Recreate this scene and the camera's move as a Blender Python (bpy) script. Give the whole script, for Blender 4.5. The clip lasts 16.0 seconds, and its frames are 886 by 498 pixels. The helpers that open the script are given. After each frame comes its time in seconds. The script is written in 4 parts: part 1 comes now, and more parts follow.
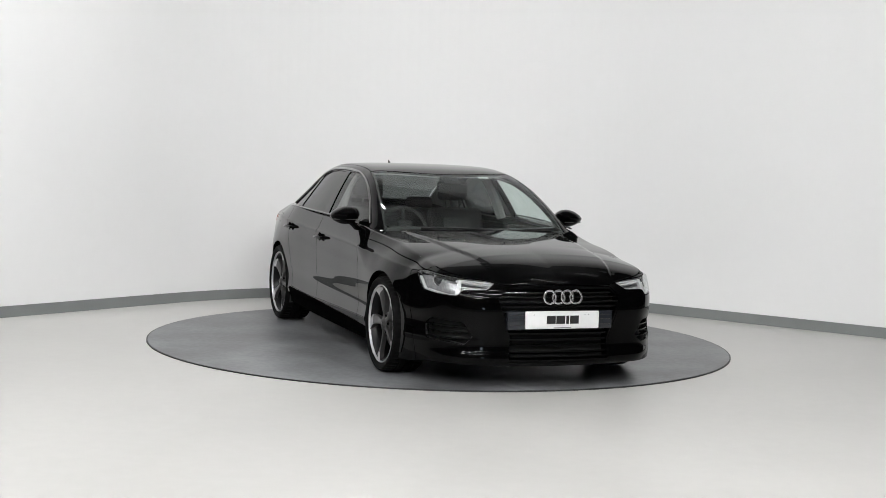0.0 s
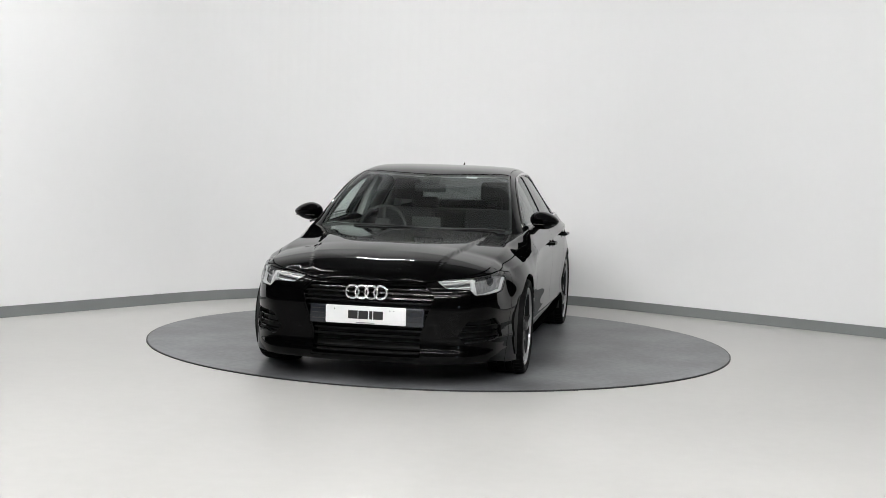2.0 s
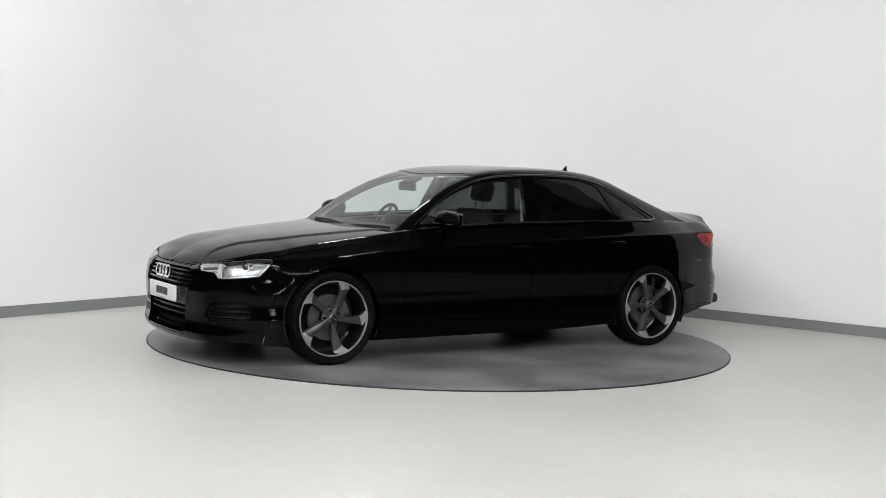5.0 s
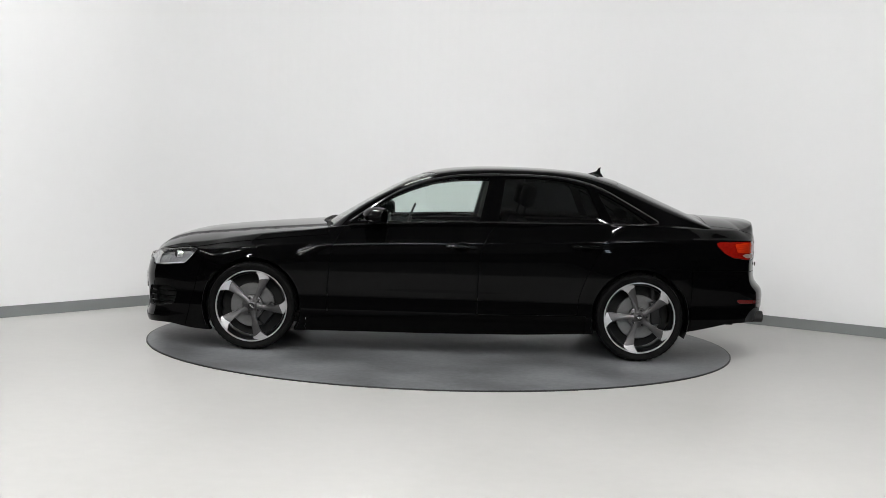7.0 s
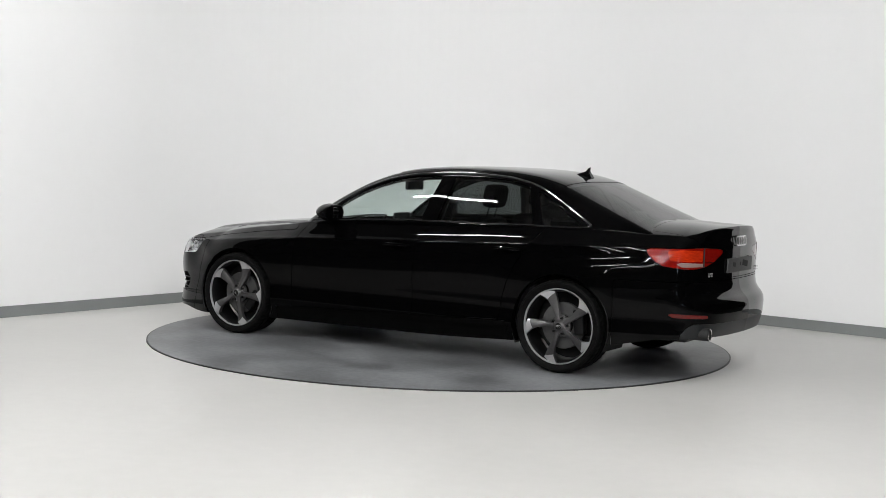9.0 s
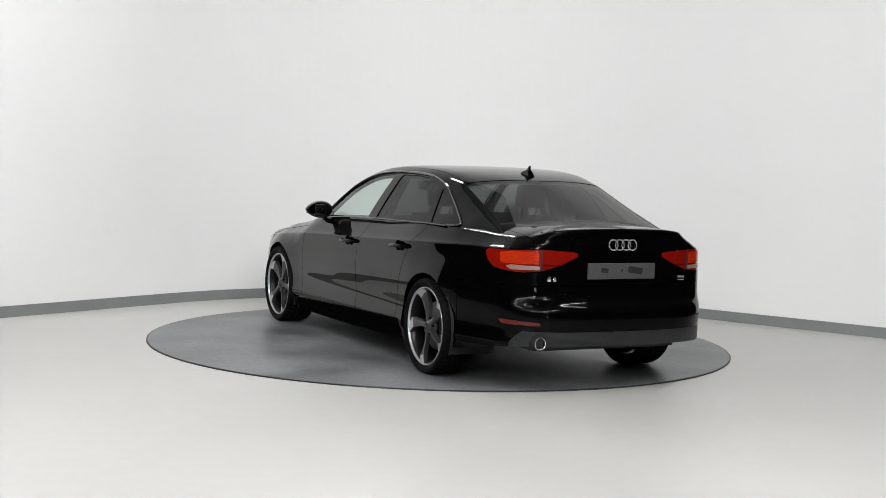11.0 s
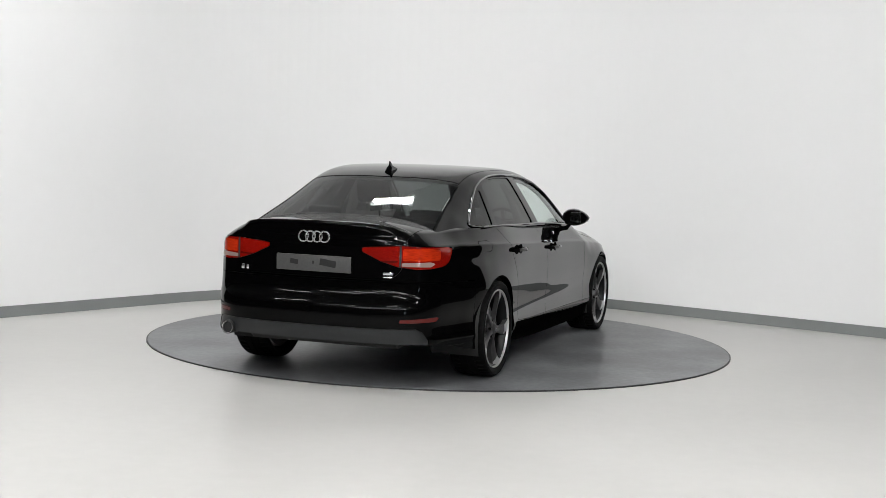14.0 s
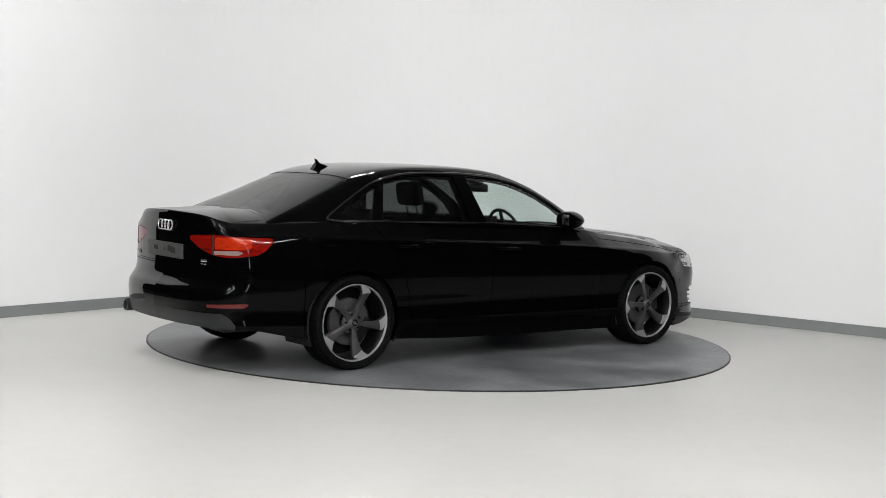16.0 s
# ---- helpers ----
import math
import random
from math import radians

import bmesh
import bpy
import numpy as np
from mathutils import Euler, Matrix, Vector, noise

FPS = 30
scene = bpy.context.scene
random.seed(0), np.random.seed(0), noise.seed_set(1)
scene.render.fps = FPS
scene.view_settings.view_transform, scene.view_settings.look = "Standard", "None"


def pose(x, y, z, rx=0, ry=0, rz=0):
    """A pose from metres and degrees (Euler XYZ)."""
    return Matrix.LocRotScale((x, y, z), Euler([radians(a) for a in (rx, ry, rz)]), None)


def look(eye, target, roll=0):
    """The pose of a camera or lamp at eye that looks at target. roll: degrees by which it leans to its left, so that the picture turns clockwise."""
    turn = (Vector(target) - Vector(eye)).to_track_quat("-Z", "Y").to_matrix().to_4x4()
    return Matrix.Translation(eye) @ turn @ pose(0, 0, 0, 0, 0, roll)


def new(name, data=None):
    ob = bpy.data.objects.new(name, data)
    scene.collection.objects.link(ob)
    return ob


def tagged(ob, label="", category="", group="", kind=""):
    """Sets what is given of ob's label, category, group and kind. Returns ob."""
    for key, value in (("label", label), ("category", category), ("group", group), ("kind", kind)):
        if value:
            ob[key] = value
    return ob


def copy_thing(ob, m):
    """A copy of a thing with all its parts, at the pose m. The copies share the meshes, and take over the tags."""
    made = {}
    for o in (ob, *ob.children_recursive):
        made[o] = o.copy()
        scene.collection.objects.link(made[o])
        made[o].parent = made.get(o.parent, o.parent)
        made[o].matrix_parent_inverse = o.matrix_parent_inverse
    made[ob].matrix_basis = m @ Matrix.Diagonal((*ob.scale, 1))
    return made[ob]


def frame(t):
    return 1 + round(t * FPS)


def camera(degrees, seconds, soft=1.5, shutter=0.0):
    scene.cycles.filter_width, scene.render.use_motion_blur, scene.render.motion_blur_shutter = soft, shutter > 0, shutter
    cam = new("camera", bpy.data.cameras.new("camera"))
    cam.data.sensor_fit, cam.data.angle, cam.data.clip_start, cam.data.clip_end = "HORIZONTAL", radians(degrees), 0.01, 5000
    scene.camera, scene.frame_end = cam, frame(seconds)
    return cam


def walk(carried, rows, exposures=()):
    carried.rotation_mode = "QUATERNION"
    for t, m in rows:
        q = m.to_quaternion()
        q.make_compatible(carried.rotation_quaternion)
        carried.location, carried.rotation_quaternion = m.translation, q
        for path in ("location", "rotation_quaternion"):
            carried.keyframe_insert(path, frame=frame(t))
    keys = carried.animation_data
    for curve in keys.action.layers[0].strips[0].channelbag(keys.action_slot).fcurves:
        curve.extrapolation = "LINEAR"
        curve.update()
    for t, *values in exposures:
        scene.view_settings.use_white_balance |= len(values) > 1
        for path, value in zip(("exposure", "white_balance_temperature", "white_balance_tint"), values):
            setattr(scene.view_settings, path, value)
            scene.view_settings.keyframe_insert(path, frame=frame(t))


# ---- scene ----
cam = camera(37.18, 16.0, soft=0.8)
EYE, PITCH, YAW, ROLL = (0.0, -10.355, 1.450), -3.991, -0.053, 1.883
_aim = (EYE[0] - math.sin(radians(YAW)) * math.cos(radians(PITCH)), EYE[1] + math.cos(radians(YAW)) * math.cos(radians(PITCH)), EYE[2] + math.sin(radians(PITCH)))
walk(cam, [(0.0, look(EYE, _aim, ROLL)), (16.0, look(EYE, _aim, ROLL))])

# ---- light ----
world = bpy.data.worlds.new("world")
scene.world = world
world.use_nodes = True
world.node_tree.nodes["Background"].inputs[0].default_value = (0.02, 0.02, 0.021, 1)
world.node_tree.nodes["Background"].inputs[1].default_value = 1.0
scene.view_settings.exposure = 0.0


# ---- materials ----
def mat(name, color, rough=0.5, metal=0.0, emit=0.0, **kw):
    m = bpy.data.materials.new(name)
    m.use_nodes = True
    b = m.node_tree.nodes["Principled BSDF"]
    b.inputs["Base Color"].default_value = (*color, 1)
    b.inputs["Roughness"].default_value = rough
    b.inputs["Metallic"].default_value = metal
    if emit:
        b.inputs["Emission Color"].default_value = (*color, 1)
        b.inputs["Emission Strength"].default_value = emit
    for k, v in kw.items():
        b.inputs[k.replace("_", " ")].default_value = v
    return m


def vary(m, scale, amount, detail=4.0, rough=0.0, bump=0.0, fine=0.0, stretch=(1, 1, 1)):
    """Two scales of noise on colour and gloss, and a fine relief."""
    nt = m.node_tree
    b = nt.nodes["Principled BSDF"]
    tc = nt.nodes.new("ShaderNodeTexCoord")
    mp = nt.nodes.new("ShaderNodeMapping")
    mp.inputs["Scale"].default_value = stretch
    nt.links.new(tc.outputs["Object"], mp.inputs["Vector"])
    n1 = nt.nodes.new("ShaderNodeTexNoise")
    n1.inputs["Scale"].default_value, n1.inputs["Detail"].default_value = scale, detail
    n2 = nt.nodes.new("ShaderNodeTexNoise")
    n2.inputs["Scale"].default_value, n2.inputs["Detail"].default_value = scale * 17, 3.0
    for n in (n1, n2):
        nt.links.new(mp.outputs[0], n.inputs["Vector"])
    mix = nt.nodes.new("ShaderNodeMix")
    mix.data_type = "FLOAT"
    mix.inputs[0].default_value = .3
    nt.links.new(n1.outputs["Fac"], mix.inputs[2])
    nt.links.new(n2.outputs["Fac"], mix.inputs[3])
    c = b.inputs["Base Color"].default_value[:3]
    ramp = nt.nodes.new("ShaderNodeMapRange")
    ramp.interpolation_type = "SMOOTHSTEP"
    ramp.inputs["From Min"].default_value, ramp.inputs["From Max"].default_value = .2, .8
    ramp.inputs["To Min"].default_value, ramp.inputs["To Max"].default_value = 1 - amount, 1 + amount
    nt.links.new(mix.outputs[0], ramp.inputs["Value"])
    col = nt.nodes.new("ShaderNodeVectorMath")
    col.operation = "SCALE"
    col.inputs[0].default_value = c
    nt.links.new(ramp.outputs[0], col.inputs["Scale"])
    nt.links.new(col.outputs[0], b.inputs["Base Color"])
    if rough:
        r = nt.nodes.new("ShaderNodeMapRange")
        r0 = b.inputs["Roughness"].default_value
        r.interpolation_type = "SMOOTHSTEP"
        r.inputs["From Min"].default_value, r.inputs["From Max"].default_value = .2, .8
        r.inputs["To Min"].default_value, r.inputs["To Max"].default_value = r0 - rough, r0 + rough
        nt.links.new(mix.outputs[0], r.inputs["Value"])
        nt.links.new(r.outputs[0], b.inputs["Roughness"])
    if bump:
        bp = nt.nodes.new("ShaderNodeBump")
        bp.inputs["Strength"].default_value, bp.inputs["Distance"].default_value = .6, bump
        nt.links.new((n2 if fine else n1).outputs["Fac"], bp.inputs["Height"])
        nt.links.new(bp.outputs[0], b.inputs["Normal"])
    return m


def glass(name, tint, f0=0.04, rough=0.0):
    """A thin pane: tinted see-through, with a gloss that grows towards grazing angles."""
    m = bpy.data.materials.new(name)
    m.use_nodes = True
    nt = m.node_tree
    nt.nodes.remove(nt.nodes["Principled BSDF"])
    tr, gl, lw, pw, mr, mx = (nt.nodes.new(k) for k in ("ShaderNodeBsdfTransparent", "ShaderNodeBsdfGlossy", "ShaderNodeLayerWeight", "ShaderNodeMath", "ShaderNodeMapRange", "ShaderNodeMixShader"))
    tr.inputs[0].default_value = (*tint, 1)
    gl.inputs["Roughness"].default_value = rough
    lw.inputs["Blend"].default_value = 0.5
    pw.operation = "POWER"
    pw.inputs[1].default_value = 5.0
    mr.inputs["To Min"].default_value = f0
    nt.links.new(lw.outputs["Facing"], pw.inputs[0])
    nt.links.new(pw.outputs[0], mr.inputs["Value"])
    nt.links.new(mr.outputs[0], mx.inputs[0])
    nt.links.new(tr.outputs[0], mx.inputs[1])
    nt.links.new(gl.outputs[0], mx.inputs[2])
    nt.links.new(mx.outputs[0], nt.nodes["Material Output"].inputs[0])
    return m


def paint(name, base, f0=0.010, power=4.2):
    """Deep gloss lacquer: a dark base under a clear coat that mirrors more towards grazing angles."""
    m = bpy.data.materials.new(name)
    m.use_nodes = True
    nt = m.node_tree
    nt.nodes.remove(nt.nodes["Principled BSDF"])
    df, gl, lw, pw, mr, mx = (nt.nodes.new(k) for k in ("ShaderNodeBsdfDiffuse", "ShaderNodeBsdfGlossy", "ShaderNodeLayerWeight", "ShaderNodeMath", "ShaderNodeMapRange", "ShaderNodeMixShader"))
    df.inputs[0].default_value = (*base, 1)
    gl.inputs["Roughness"].default_value = 0.012
    lw.inputs["Blend"].default_value = 0.5
    pw.operation = "POWER"
    pw.inputs[1].default_value = power
    mr.inputs["To Min"].default_value = f0
    tc, peel, bp = (nt.nodes.new(k) for k in ("ShaderNodeTexCoord", "ShaderNodeTexNoise", "ShaderNodeBump"))
    peel.inputs["Scale"].default_value = 260.0
    bp.inputs["Strength"].default_value, bp.inputs["Distance"].default_value = .15, .00005
    nt.links.new(tc.outputs["Object"], peel.inputs["Vector"])
    nt.links.new(peel.outputs["Fac"], bp.inputs["Height"])
    nt.links.new(bp.outputs[0], gl.inputs["Normal"])
    nt.links.new(lw.outputs["Facing"], pw.inputs[0])
    nt.links.new(pw.outputs[0], mr.inputs["Value"])
    nt.links.new(mr.outputs[0], mx.inputs[0])
    nt.links.new(df.outputs[0], mx.inputs[1])
    nt.links.new(gl.outputs[0], mx.inputs[2])
    nt.links.new(mx.outputs[0], nt.nodes["Material Output"].inputs[0])
    return m


M_WALL = vary(mat("wall_paint", (0.80, 0.80, 0.80), 0.55), .7, .015, bump=.0004, fine=1)
M_FLOOR = vary(mat("floor_epoxy", (0.555, 0.547, 0.530), 0.38, 0, 0, Specular_IOR_Level=.35), .6, .07, detail=3.0, rough=.03)
M_HALLFLOOR = vary(mat("hall_floor", (0.05, 0.05, 0.05), 0.6), 1.5, .2)
M_SKIRT = vary(mat("skirting_grey", (0.20, 0.21, 0.21), 0.5), 3, .05)
M_DISC = vary(mat("turntable_grey", (0.155, 0.160, 0.166), 0.36, 0, 0, Specular_IOR_Level=.28), 1.5, .85, detail=5.0, rough=.08, bump=.0003, fine=1)
M_DAYPANE = mat("daylit_pane", (0.72, 0.86, 1.0), 0.3, 0, 18.0)
M_DISCRIM = mat("turntable_rim", (0.03, 0.03, 0.03), 0.5, 0.3)
M_SCUFF = vary(mat("turntable_scuffs", (0.24, 0.245, 0.25), 0.55), 9, .2)
M_DARK = vary(mat("dark_hall", (0.03, 0.03, 0.03), 0.8), 1.0, .2)
M_CEIL = vary(mat("ceiling_panels", (0.35, 0.35, 0.35), 0.8), 1.0, .1)
M_TUBE = mat("tube_light", (1.0, 0.997, 0.992), 0.5, 0, 230.0)
M_PAINT = paint("black_paint", (0.001, 0.001, 0.0011))
M_TRIM = mat("gloss_trim", (0.004, 0.004, 0.004), 0.08, 0, 0, Coat_Weight=1.0, Coat_Roughness=0.02)
M_GRILLE = mat("gloss_black_plastic", (0.005, 0.005, 0.005), 0.12)
M_CAVITY = vary(mat("black_cavity", (0.006, 0.006, 0.006), 0.7), 20, .3)
M_VALANCE = vary(mat("satin_valance", (0.014, 0.015, 0.016), 0.42, 0, 0, Specular_IOR_Level=.35), 40, .08)
M_SILL = vary(mat("sill_plastic", (0.003, 0.003, 0.003), 0.5, 0, 0, Specular_IOR_Level=.0), 30, .2)
M_CARRIER = mat("carrier_plastic", (0.016, 0.018, 0.022), 0.22)
M_RECESS = vary(mat("recess_grey", (0.05, 0.05, 0.05), 0.55), 60, .2)
M_PLATE = vary(mat("plate_white", (0.78, 0.78, 0.78), 0.3), 30, .02)
M_PLATEBAR = mat("plate_bar_black", (0.01, 0.01, 0.01), 0.4)
M_CHROME = mat("chrome", (0.88, 0.88, 0.89), 0.22, 0.9)
M_CHROME_S = mat("pale_satin", (0.62, 0.62, 0.63), 0.30, 0.25)
M_HOUSING = vary(mat("lamp_housing", (0.52, 0.52, 0.53), 0.26, 0.6), 30, .35, stretch=(1, 4, 1))
M_LENS = glass("lamp_lens", (0.93, 0.94, 0.94))
M_DARKGLASS = mat("projector_glass", (0.03, 0.03, 0.033), 0.05)
M_REDLENS = vary(mat("red_lens", (0.17, 0.004, 0.002), 0.10, 0, 0, Coat_Weight=.5, Coat_IOR=1.25, Specular_IOR_Level=.2), 60, .3, stretch=(1, 1, 5))
M_REDBRIGHT = vary(mat("red_lens_bright", (0.36, 0.020, 0.004), 0.10, 0, 0, Coat_Weight=.5, Coat_IOR=1.3, Specular_IOR_Level=.2), 25, .35, stretch=(1, 1, 6))
M_REDDARK = mat("red_lens_dark", (0.08, 0.003, 0.002), 0.12)
M_CLEARTAIL = mat("clear_tail_lens", (0.24, 0.17, 0.15), 0.15)
M_TYRE = vary(mat("tyre_rubber", (0.004, 0.004, 0.004), 0.6, 0, 0, Specular_IOR_Level=.06), 30, .25, bump=.0004, fine=1)
M_RIMDARK = mat("rim_anthracite", (0.009, 0.009, 0.0095), 0.35, 0.6)
M_SPOKE = vary(mat("spoke_anthracite", (0.085, 0.083, 0.084), 0.34, 0.7), 60, .06)
M_POLISH = vary(mat("machined_alloy", (0.48, 0.48, 0.49), 0.32, 0.7), 80, .06)
M_DISCMETAL = vary(mat("brake_steel", (0.12, 0.12, 0.12), 0.4, 0.8), 40, .1)
M_MIRROR = mat("mirror_glass", (0.85, 0.86, 0.87), 0.02, 1.0)
M_SEAT = vary(mat("seat_fabric", (0.022, 0.022, 0.023), 0.85, 0, 0, Specular_IOR_Level=.08), 12, .2)
M_DASH = vary(mat("dash_plastic", (0.016, 0.016, 0.017), 0.65, 0, 0, Specular_IOR_Level=.15), 20, .15)
M_LINING = vary(mat("light_trim", (0.26, 0.26, 0.255), 0.85), 60, .1)
M_GLASS_F = glass("clear_glass", (0.84, 0.91, 0.885), .075)
M_GLASS_R = glass("tinted_glass", (0.15, 0.16, 0.16), .075)
M_GLASS_P = glass("privacy_glass", (0.075, 0.082, 0.082), .04)


def mesh_ob(name, verts, faces, material, parent=None, smooth=False):
    me = bpy.data.meshes.new(name)
    me.from_pydata(verts, [], faces)
    me.update()
    if smooth:
        me.polygons.foreach_set("use_smooth", [True] * len(me.polygons))
    me.materials.append(material)
    ob = new(name, me)
    ob.parent = parent
    return ob


def box(name, a, b, material, parent=None):
    (x0, y0, z0), (x1, y1, z1) = a, b
    v = [(x, y, z) for x in (x0, x1) for y in (y0, y1) for z in (z0, z1)]
    f = [(0, 1, 3, 2), (4, 6, 7, 5), (0, 4, 5, 1), (2, 3, 7, 6), (0, 2, 6, 4), (1, 5, 7, 3)]
    return mesh_ob(name, v, f, material, parent)


# ---- studio ----
# rows at -11.0 and -13.6: unseen lamps added to even out the wall's brightness
LIGHTS = [(-2.8, -1.4, 1.5, 149), (2.7, -2.6, 1.2, 0), (-3.9, -3.2, 1.2, 0)] + [(x, y, l, 0) for y, l in ((-5.4, 1.5), (-8.2, 2.4), (-11.0, 2.4), (-13.6, 2.4)) for x in (-3.6, -0.4, 2.7)]
R_W = 3.18


def wall_line(r):
    a0, a1 = radians(142.3), radians(52.8)
    pts = []
    n = Vector((math.cos(a0), math.sin(a0)))
    t = Vector((-n.y, n.x))
    pts.append(n * r + t * 2.6)
    for i in range(49):
        a = a0 + (a1 - a0) * i / 48
        pts.append(Vector((math.cos(a), math.sin(a))) * r)
    n = Vector((math.cos(a1), math.sin(a1)))
    t = Vector((n.y, -n.x))
    pts.append(n * r + t * 3.3)
    return pts


def strip(name, r0, r1, z0, z1, material):
    a, b = wall_line(r0), wall_line(r1)
    n = len(a)
    v = [(p.x, p.y, z) for z in (z0, z1) for p in a] + [(p.x, p.y, z) for z in (z0, z1) for p in b]
    f = []
    for i in range(n - 1):
        f += [(i, i + 1, n + i + 1, n + i), (2 * n + i, 3 * n + i, 3 * n + i + 1, 2 * n + i + 1),
              (n + i, n + i + 1, 3 * n + i + 1, 3 * n + i), (i, 2 * n + i, 2 * n + i + 1, i + 1)]
    f += [(0, n, 3 * n, 2 * n), (n - 1, 3 * n - 1, 4 * n - 1, 2 * n - 1)]
    return mesh_ob(name, v, f, material)


CEIL, LAMP_Z = 6.2, 4.5
FX, FY0, FY1 = 5.0, -5.3, 4.2
tagged(box("floor", (-FX, FY0, -0.2), (FX, FY1, 0), M_FLOOR), "pale grey glossy epoxy studio floor", "floor", kind="structure")
for a, b in (((-14, -16, -.2), (14, FY0, 0)), ((-14, FY1, -.2), (14, 8, 0)), ((-14, FY0, -.2), (-FX, FY1, 0)), ((FX, FY0, -.2), (14, FY1, 0))):
    tagged(box("floor_hall", a, b, M_HALLFLOOR), "dark hall floor round the studio", "floor", kind="structure")
tagged(strip("wall_studio", R_W, R_W + 0.15, 0, CEIL, M_WALL), "white painted studio wall with a rounded corner", "wall", kind="structure")
tagged(strip("baseboard", R_W - 0.012, R_W - 0.0005, 0.0, 0.095, M_SKIRT), "grey skirting strip along the white wall", "skirting", kind="structure")
tagged(box("ceiling", (-14, -16, CEIL), (14, 8, CEIL + 0.2), M_CEIL), "grey studio ceiling", "ceiling", kind="structure")
for nm, a, b in (("wall_back", (-14, -16.2, 0), (14, -16, CEIL)), ("wall_west", (-14.2, -16, 0), (-14, 8, CEIL)), ("wall_east", (14, -16, 0), (14.2, 8, CEIL)), ("wall_north", (-14, 8, 0), (14, 8.2, CEIL))):
    tagged(box(nm, a, b, M_DARK), "dark grey wall of the hall", "wall", kind="structure")


def tube_light(x, y, l, turn=0, z=LAMP_Z):
    lamp = new("tube_light")
    lamp.matrix_basis = pose(x, y, z, 0, 0, turn)
    tagged(lamp, "white tube light hanging from the ceiling on two rods", "lamp", "tube lights")
    box("housing", (-l / 2 - .03, -.05, -.05), (l / 2 + .03, .05, 0), M_SKIRT, lamp)
    box("tube", (-l / 2, -.016, -.08), (l / 2, .016, -.05), M_TUBE, lamp)
    for d in (-.4, .4):
        box("rod", (d * l - .006, -.006, 0), (d * l + .006, .006, CEIL - z), M_SKIRT, lamp)


for x, y, l, turn in LIGHTS:
    tube_light(x, y, l, turn)
# one lamp hangs lower, over the turntable
tube_light(-0.60, -0.02, 0.52, -22, 2.93)


# ---- car: curves and panel tools ----
def pchip(pts):
    """Smooth, overshoot-free curve through (key, value) pairs."""
    p = sorted(pts)
    x = np.array([q[0] for q in p], float)
    y = np.array([q[1] for q in p], float)
    h = np.diff(x)
    d = np.diff(y) / h
    m = np.zeros(len(x))
    m[0], m[-1] = d[0], d[-1]
    for i in range(1, len(x) - 1):
        if d[i - 1] * d[i] > 0:
            w1, w2 = 2 * h[i] + h[i - 1], h[i] + 2 * h[i - 1]
            m[i] = (w1 + w2) / (w1 / d[i - 1] + w2 / d[i])

    def f(v):
        v = np.clip(np.asarray(v, float), x[0], x[-1])
        i = np.clip(np.searchsorted(x, v) - 1, 0, len(h) - 1)
        t = (v - x[i]) / h[i]
        return (y[i] * (1 + 2 * t) * (1 - t) ** 2 + m[i] * h[i] * t * (1 - t) ** 2
                + y[i + 1] * t * t * (3 - 2 * t) + m[i + 1] * h[i] * t * t * (t - 1))
    return f


def smooth_line(v, n, fixed=True):
    for _ in range(n):
        w = v.copy()
        w[1:-1] = 0.25 * v[:-2] + 0.5 * v[1:-1] + 0.25 * v[2:]
        v = w
    return v


# plan outline of the left half, nose to tail
PLAN = [(2.300, 0), (2.298, .12), (2.289, .26), (2.266, .42), (2.222, .60), (2.155, .697), (2.04, .782), (1.89, .838), (1.72, .887),
        (1.55, .915), (1.41, .922), (1.2, .916), (.9, .904), (.4, .898), (0, .898), (-.5, .900), (-.9, .907), (-1.2, .915),
        (-1.41, .917), (-1.6, .906), (-1.8, .868), (-1.97, .820), (-2.1, .781), (-2.2, .744), (-2.28, .690), (-2.34, .610), (-2.38, .520),
        (-2.41, .39), (-2.43, .2), (-2.437, 0)]
_q = np.array(PLAN)
_c = np.concatenate([[0], np.cumsum(np.hypot(*np.diff(_q, axis=0).T))])
_fx, _fy = pchip(list(zip(_c, _q[:, 0]))), pchip(list(zip(_c, _q[:, 1])))
_t = np.linspace(0, _c[-1], 1201)
_px, _py = smooth_line(_fx(_t), 60), smooth_line(_fy(_t), 60)
ARC = np.concatenate([[0], np.cumsum(np.hypot(np.diff(_px), np.diff(_py)))])
A_END = float(ARC[-1])


def arc(x, y):
    """Arc length along the plan outline nearest to (x, y)."""
    return float(ARC[np.argmin((_px - x) ** 2 + (_py - abs(y)) ** 2)])


def arcs(x):
    """Arc length of the flank point at station x."""
    ok = _py > 0.3
    i = np.where(ok)[0]
    return float(ARC[i[np.argmin(abs(_px[i] - x))]])


D_FRONT = pchip([(.10, .07), (.14, .03), (.17, .008), (.20, .000), (.225, .004), (.25, .012), (.28, .015), (.33, .016), (.40, .01), (.5, .003), (.57, .014),
                 (.62, .03), (.66, .058), (.70, .10), (.76, .16)])
D_SIDE = pchip([(.10, .09), (.15, .055), (.20, .040), (.25, .026), (.28, .010), (.31, .004), (.35, .010), (.42, .015), (.50, .008), (.60, .001), (.70, .0),
                (.77, .003), (.83, .002), (.847, .002), (.855, .011), (.875, .027), (.91, .050), (.95, .074), (1.0, .10)])
D_REAR = pchip([(.20, .09), (.25, .05), (.295, .026), (.35, .008), (.40, .0), (.47, -.004), (.515, .002), (.54, .016), (.57, .044), (.60, .064), (.64, .073), (.68, .075),
                (.8, .076), (.88, .076), (.92, .080), (.96, .088), (.985, .088), (1.04, .086)])
